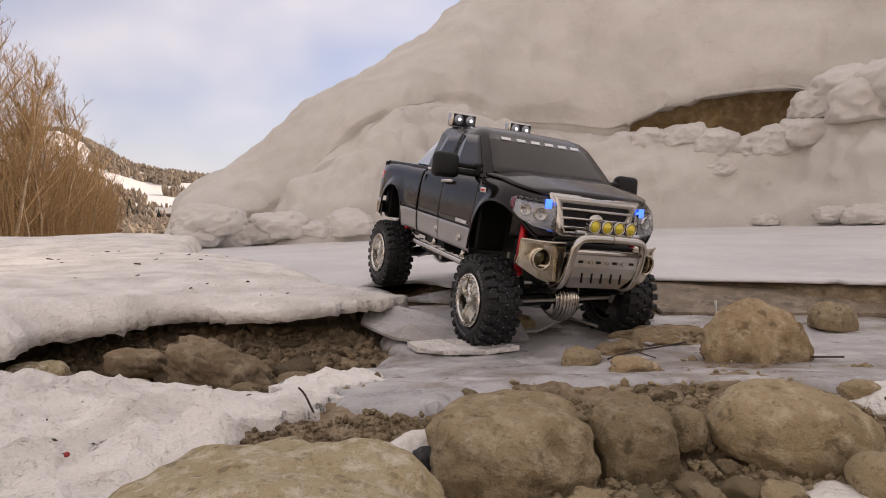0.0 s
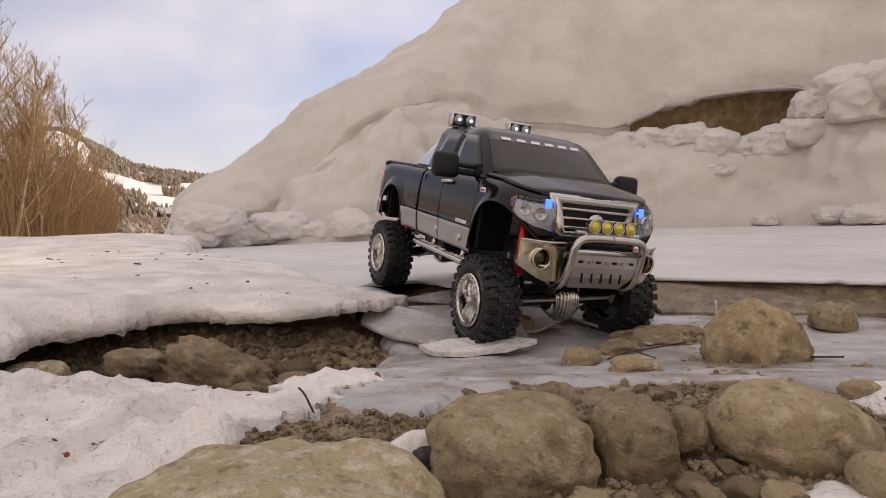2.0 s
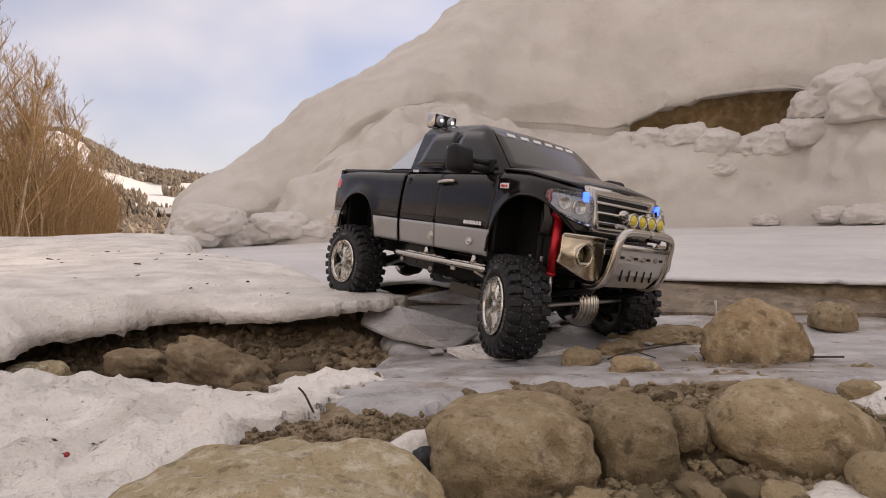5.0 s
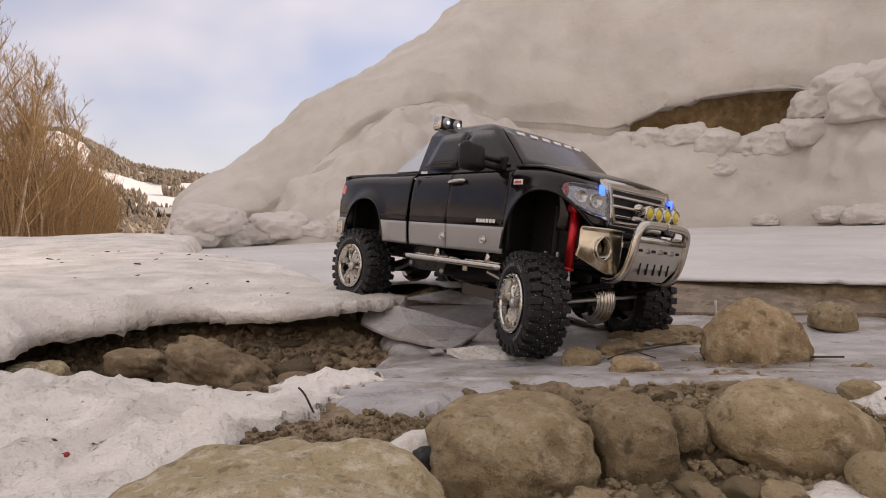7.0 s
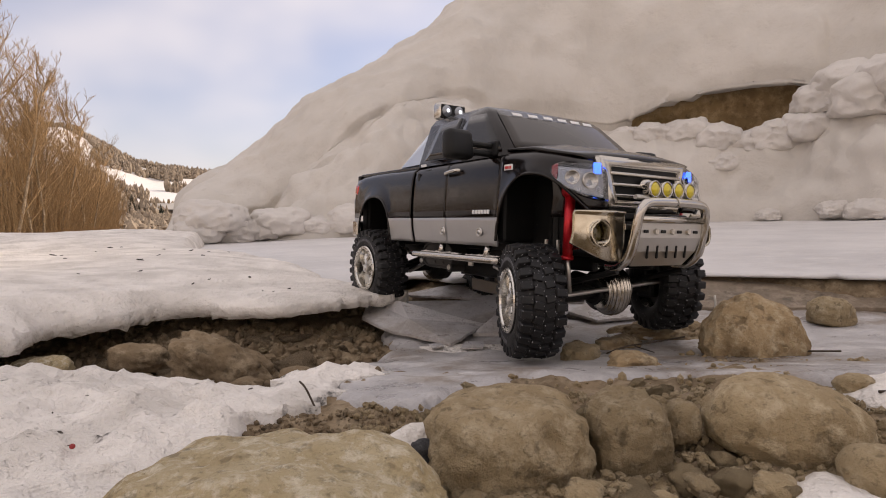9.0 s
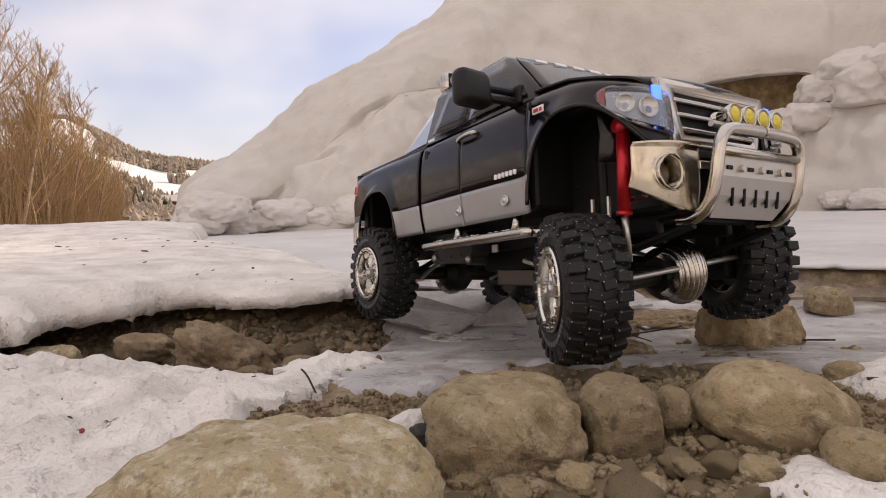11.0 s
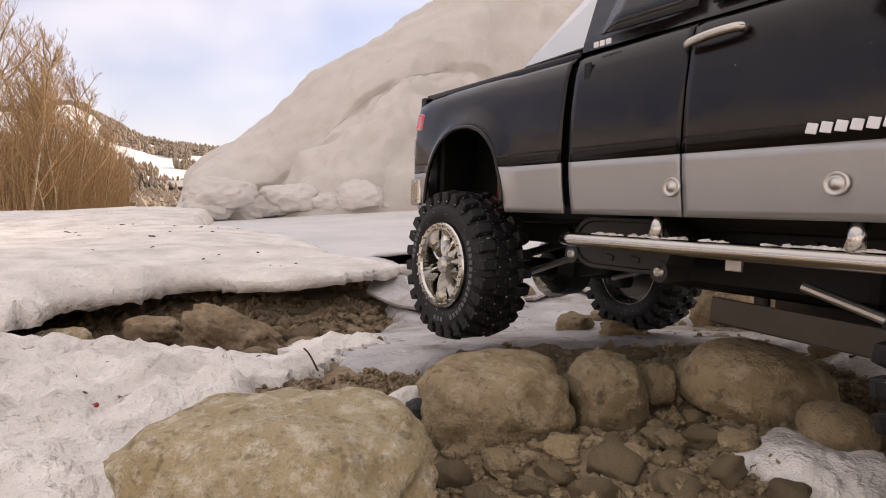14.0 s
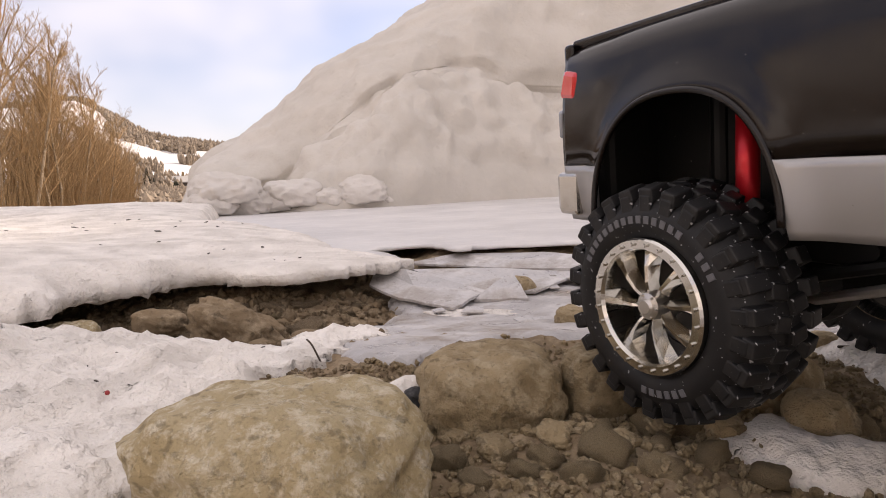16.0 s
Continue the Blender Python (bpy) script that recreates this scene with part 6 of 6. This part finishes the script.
def bare_tree(height, seed, lean):
    """A bare birch: tapered trunk, limbs and a crown of fine twigs."""
    rng = random.Random(seed)
    tree = tagged(new("birch_tree"), "bare brown birch with fine upright twigs on the bank", "tree", "bare trees along the river")
    trunk, crown = bmesh.new(), bmesh.new()

    def limb(bm, a, d, length, r, depth, seg):
        pts, p, dd = [a], a.copy(), d.copy()
        for k in range(4):
            dd = (dd + Vector((rng.uniform(-1, 1), rng.uniform(-1, 1), rng.uniform(-0.1, 0.5))) * 0.16).normalized()
            p = p + dd * length / 4
            pts.append(p.copy())
        rings = []
        for k, q in enumerate(pts):
            rad = r * (1 - 0.75 * k / 4)
            m = dd.to_track_quat("Z", "Y").to_matrix()
            rings.append([bm.verts.new(q + m @ Vector((math.cos(t) * rad, math.sin(t) * rad, 0))) for t in (2 * math.pi * i / seg for i in range(seg))])
        for x, y in zip(rings, rings[1:]):
            for i in range(seg):
                bm.faces.new((x[i], x[(i + 1) % seg], y[(i + 1) % seg], y[i]))
        if depth == 0:
            return
        n = (16, 9, 6)[3 - depth] if depth <= 3 else 8
        for k in range(n):
            f = rng.uniform(0.18 if depth == 3 else 0.1, 1.0)
            i = min(3, int(f * 4))
            at = pts[i].lerp(pts[i + 1], f * 4 - i)
            out = Vector((rng.uniform(-1, 1), rng.uniform(-1, 1), rng.uniform(0.15, 1.1))).normalized()
            nd = (dd * 0.6 + out).normalized()
            limb(crown, at, nd, length * rng.uniform(0.30, 0.50) * (1.15 - 0.55 * f), max(r * 0.36, 0.010), depth - 1, 3)
    limb(trunk, Vector((0, 0, -0.4)), Vector((lean, 0, 1)).normalized(), height, height * 0.011, 3, 7)
    part("trunk", trunk, BARK, tree)
    part("crown", crown, TWIGS, tree, "many fine bare twigs")
    return tree


kinds = [bare_tree(9.6, 3, 0.10), bare_tree(8.2, 17, 0.22), bare_tree(7.4, 29, -0.05), bare_tree(8.8, 41, 0.05)]
woods = random.Random(21)
PLACES = [(-19.6, 25.2, 1.05), (-18.7, 25.6, 0.98), (-19.2, 27.5, 1.0), (-18.3, 27.0, 0.80), (-21.5, 30.0, 1.0), (-20.4, 31.5, 0.84), (-22.2, 33.0, 1.0), (-21.6, 35.5, 0.82), (-23.5, 38.0, 0.90), (-24.2, 40.5, 0.72), (-25.5, 43.0, 0.72),
          (-26.8, 46.0, 0.62), (-28.5, 49.0, 0.66), (-30.0, 53.0, 0.60), (-31.5, 57.0, 0.55), (-20.6, 25.6, 1.15), (-22.8, 29.0, 1.2), (-24.8, 34.0, 1.2), (-27.0, 39.0, 1.15), (-29.5, 45.0, 1.0), (-34.0, 60.0, 0.62), (-32.5, 52.0, 0.95), (-18.2, 26.2, 0.62), (-19.4, 28.6, 0.70), (-20.2, 30.2, 0.66), (-21.0, 32.2, 0.66), (-22.4, 35.0, 0.62), (-23.8, 37.2, 0.60), (-25.0, 41.2, 0.56), (-27.4, 45.0, 0.52), (-29.2, 50.5, 0.48), (-30.6, 54.5, 0.46)]
for k, (x, y, s) in enumerate(PLACES):
    src = kinds[k % 4]
    m = pose(x, y, -0.75, 0, 0, woods.uniform(0, 360) if k % 4 != 1 else woods.uniform(-25, 25)) @ Matrix.Diagonal((s, s, s, 1))
    if k < 4:
        src.matrix_world = m
    else:
        copy_thing(src, m).scale = (s, s, s)


def brush():
    """A thicket of thin upright stems between the trees."""
    rng = np.random.default_rng(14)
    verts, faces = [], []
    for k in range(12500):
        f = rng.random()
        if k < 8500:
            x = -17.9 - 17.0 * f + rng.uniform(-2.8, 0.6)
            y = 25.5 + 36.0 * f + rng.uniform(-2.0, 2.0)
        else:
            # stems running on unseen behind the view, to darken reflections and skylight
            x = -19.0 + 1.5 * f + rng.uniform(-3.0, 3.0)
            y = 22.0 - 44.0 * f
        h = (0.8 + 5.2 * rng.random() ** 1.6) * (1 - 0.15 * f)
        lean = rng.normal(0, 0.24, 2) * h
        r = rng.uniform(0.008, 0.022) * (1 + f)
        b = len(verts)
        mid = rng.normal(0, 0.05, 2) * h
        for zz, rr, o in ((-0.85, 1.0, (0, 0)), (-0.85 + h * 0.55, 0.7, lean * 0.5 + mid), (-0.85 + h, 0.25, lean)):
            for q in range(3):
                a = 2 * math.pi * q / 3
                verts.append((x + o[0] + math.cos(a) * r * rr, y + o[1] + math.sin(a) * r * rr, zz))
        for lv in (0, 3):
            for q in range(3):
                faces.append((b + lv + q, b + lv + (q + 1) % 3, b + lv + 3 + (q + 1) % 3, b + lv + 3 + q))
    me = bpy.data.meshes.new("riverside_brush")
    me.from_pydata(verts, [], faces)
    me.materials.append(TWIGS)
    return tagged(new("riverside_brush", me), "dense brown thicket of bare willow stems", "brush", kind="stuff")


brush()
tagged(sheet("far_bank", [(-14.0, -24), (-12.5, 13), (-16.0, 22.5), (-17.5, 25), (-30, 58), (-60, 120), (-95, 120), (-60, 30), (-40, -24)], 1.4, lambda x, y, d: -0.9 + 0.75 * soft(0, 4, d) + 0.10 * fbm(x, y, 0.35, 3, 5.0), lambda x, y, d: np.full(x.shape, -1.6), SNOW_BANK, 0.5, 0.3, 3.3), "snow-covered river bank under the trees", "snow", kind="structure")


# bare earth at the foot of the bank, and a pale straw in the ice
# a flattened brown lump stands in for the dark hollow there
rock("earth_patch", (-0.965, 3.07, 0.085), (0.20, 0.10, 0.14), (0, 0, 20), 61.3, MUD, "flattened earth lump in place of a dark hollow at the bank's foot", "earth", detail=3)
bm = bmesh.new()
tube(bm, [(0.384, 0.836, 0.0), (0.385, 0.836, 0.014), (0.384, 0.836, 0.030)], 0.0016, 6, 2)
tagged(mesh_object("straw", bm, mat("pale_straw", (0.55, 0.52, 0.47), 0.7)), "pale straw standing upright in the ice", "straw")


# ---- what moves: the truck over the ice and stones, its axles and wheels ----
TRUCK = [
    (0, (0.0590, 0.9188, 0.0012, -6.19, 8.66, -65.70)),
    (2, (0.0590, 0.9188, 0.0012, -6.19, 8.66, -65.70)),
    (2.5, (0.0482, 0.9255, -0.0000, -6.29, 8.73, -62.41)),
    (3, (0.0489, 0.8956, -0.0013, -6.45, 8.28, -62.37)),
    (3.5, (0.0325, 0.8943, -0.0008, -6.87, 8.35, -55.49)),
    (4, (0.0243, 0.8754, -0.0037, -7.16, 7.73, -52.93)),
    (6.3, (0.0519, 0.8292, -0.0125, -7.31, 2.94, -50.64)),
    (7.5, (0.0519, 0.8292, -0.0125, -7.31, 2.94, -50.64)),
    (8, (0.0491, 0.8266, -0.0109, -8.07, 3.06, -49.58)),
    (8.5, (0.0688, 0.8163, -0.0109, -3.03, -0.06, -51.76)),
    (9, (0.0749, 0.7773, -0.0049, -3.27, 0.40, -57.71)),
    (10.2, (0.0933, 0.6798, 0.0011, -3.80, -3.38, -58.14)),
    (11.5, (0.1132, 0.5741, 0.0076, -4.37, -7.47, -58.59)),
    (12, (0.1345, 0.5316, 0.0039, -6.86, -2.85, -60.15)),
    (12.5, (0.1303, 0.5150, 0.0017, -5.55, -3.01, -57.86)),
    (13, (0.1483, 0.4227, 0.0051, -2.98, -3.77, -56.41)),
    (13.5, (0.1620, 0.3812, 0.0077, -4.49, -2.69, -57.14)),
    (14, (0.1914, 0.3417, 0.0111, -4.62, 0.29, -57.10)),
    (14.5, (0.2255, 0.3120, 0.0240, 4.10, 1.63, -54.99)),
    (15, (0.2364, 0.3085, 0.0248, 2.25, 3.21, -53.15)),
    (15.5, (0.2575, 0.2425, 0.0182, 0.00, 3.07, -56.43)),
    (16, (0.2961, 0.1498, 0.0158, 3.45, 1.19, -61.39)),
]
# seconds, hub heights in the truck's space (front right, front left, rear right, rear left), steering
HUBS = [(0, 0.067, 0.077, 0.0602, 0.083, -3), (2, 0.067, 0.077, 0.0602, 0.083, -3), (2.5, 0.0675, 0.077, 0.058, 0.083, -10), (3, 0.069, 0.077, 0.0638, 0.083, -16), (3.5, 0.068, 0.078, 0.0682, 0.084, -22), (4, 0.068, 0.078, 0.071, 0.085, -25),
        (6.3, 0.0677, 0.078, 0.0758, 0.086, -25), (8, 0.067, 0.078, 0.0758, 0.086, -25), (8.5, 0.068, 0.078, 0.075, 0.084, -25), (9, 0.066, 0.078, 0.0746, 0.080, -25), (11.5, 0.054, 0.077, 0.0787, 0.072, -27), (12, 0.068, 0.075, 0.069, 0.070, -16),
        (12.5, 0.0746, 0.072, 0.0646, 0.069, -12), (13, 0.0626, 0.070, 0.0749, 0.066, -12), (13.5, 0.062, 0.068, 0.075, 0.066, -12), (14, 0.062, 0.066, 0.0754, 0.066, -12), (14.5, 0.062, 0.058, 0.073, 0.048, -12), (15, 0.062, 0.058, 0.072, 0.048, -12), (15.5, 0.062, 0.062, 0.078, 0.062, -12), (16, 0.062, 0.062, 0.0815, 0.064, -12)]
# seconds, degrees that the wheels have rolled
ROLL = [(0, 0), (2, 0), (2.5, 8), (3, 14), (3.5, 24), (4, 41), (6.3, 94), (8, 95), (8.5, 108), (9, 152), (11.5, 350), (12, 403), (12.5, 419), (13, 510), (13.5, 557), (14, 611), (14.5, 661), (15, 682), (15.5, 750), (16, 846)]


# the loose plate of ice: seconds, centre, turn
LOOSE = [(0, (0.012, 0.730, 0.004, 4, 0, -14)), (1.4, (0.012, 0.730, 0.004, 4, 0, -14)), (2.0, (0.030, 0.712, 0.008, 10, -3, -6)), (2.3, (0.045, 0.706, 0.014, 12, -9, -4)), (2.7, (0.048, 0.704, 0.022, 14, -15, -4)),
         (2.9, (0.056, 0.700, 0.007, 6, -2, -4)), (3.2, (0.064, 0.698, 0.008, 14, 0, -3)), (4.0, (0.064, 0.694, 0.006, 9, 0, -3)), (6.4, (0.064, 0.690, 0.005, 5, 1, -3)), (8.1, (0.058, 0.690, 0.003, 1, 2, -3)),
         (8.6, (0.024, 0.720, 0.022, 2, 19, -6)), (9.0, (0.030, 0.715, -0.004, 0, 1, -6)), (16, (0.030, 0.715, -0.004, 0, 1, -6))]


def motions():
    walk(loose_plate, [(t, Matrix.Translation((0, -0.034, 0.005)) @ pose(*p)) for t, p in LOOSE])
    walk(truck, [(t, pose(*p)) for t, p in TRUCK])
    ht, rt = np.array(HUBS), np.array(ROLL)
    for k, (name, x) in enumerate((("front_axle", 0.158), ("rear_axle", -0.158))):
        rows = []
        for row in HUBS:
            zr, zl = row[1 + 2 * k], row[2 + 2 * k]
            rows.append((row[0], pose(x, 0, (zr + zl) / 2, math.degrees(math.atan2(zl - zr, 0.19)), 0, 0)))
        walk(axles[name], rows)
    for k, (key, x, side) in enumerate((("fr", 0.158, -1), ("fl", 0.158, 1), ("rr", -0.158, -1), ("rl", -0.158, 1))):
        rows = []
        times = sorted({round(float(v), 2) for v in np.arange(0, 16.01, 0.5)} | {15.75, 12.75, 2.25})
        for t in times:
            z = float(np.interp(t, ht[:, 0], ht[:, 1 + k]))
            steer = float(np.interp(t, ht[:, 0], ht[:, 5])) if key[0] == "f" else 0.0
            roll = float(np.interp(t, rt[:, 0], rt[:, 1]))
            rows.append((t, pose(x, side * 0.0945, z, 0, 0, steer) @ pose(0, 0, 0, 0, roll, 0)))
        walk(wheels[key], rows)


motions()
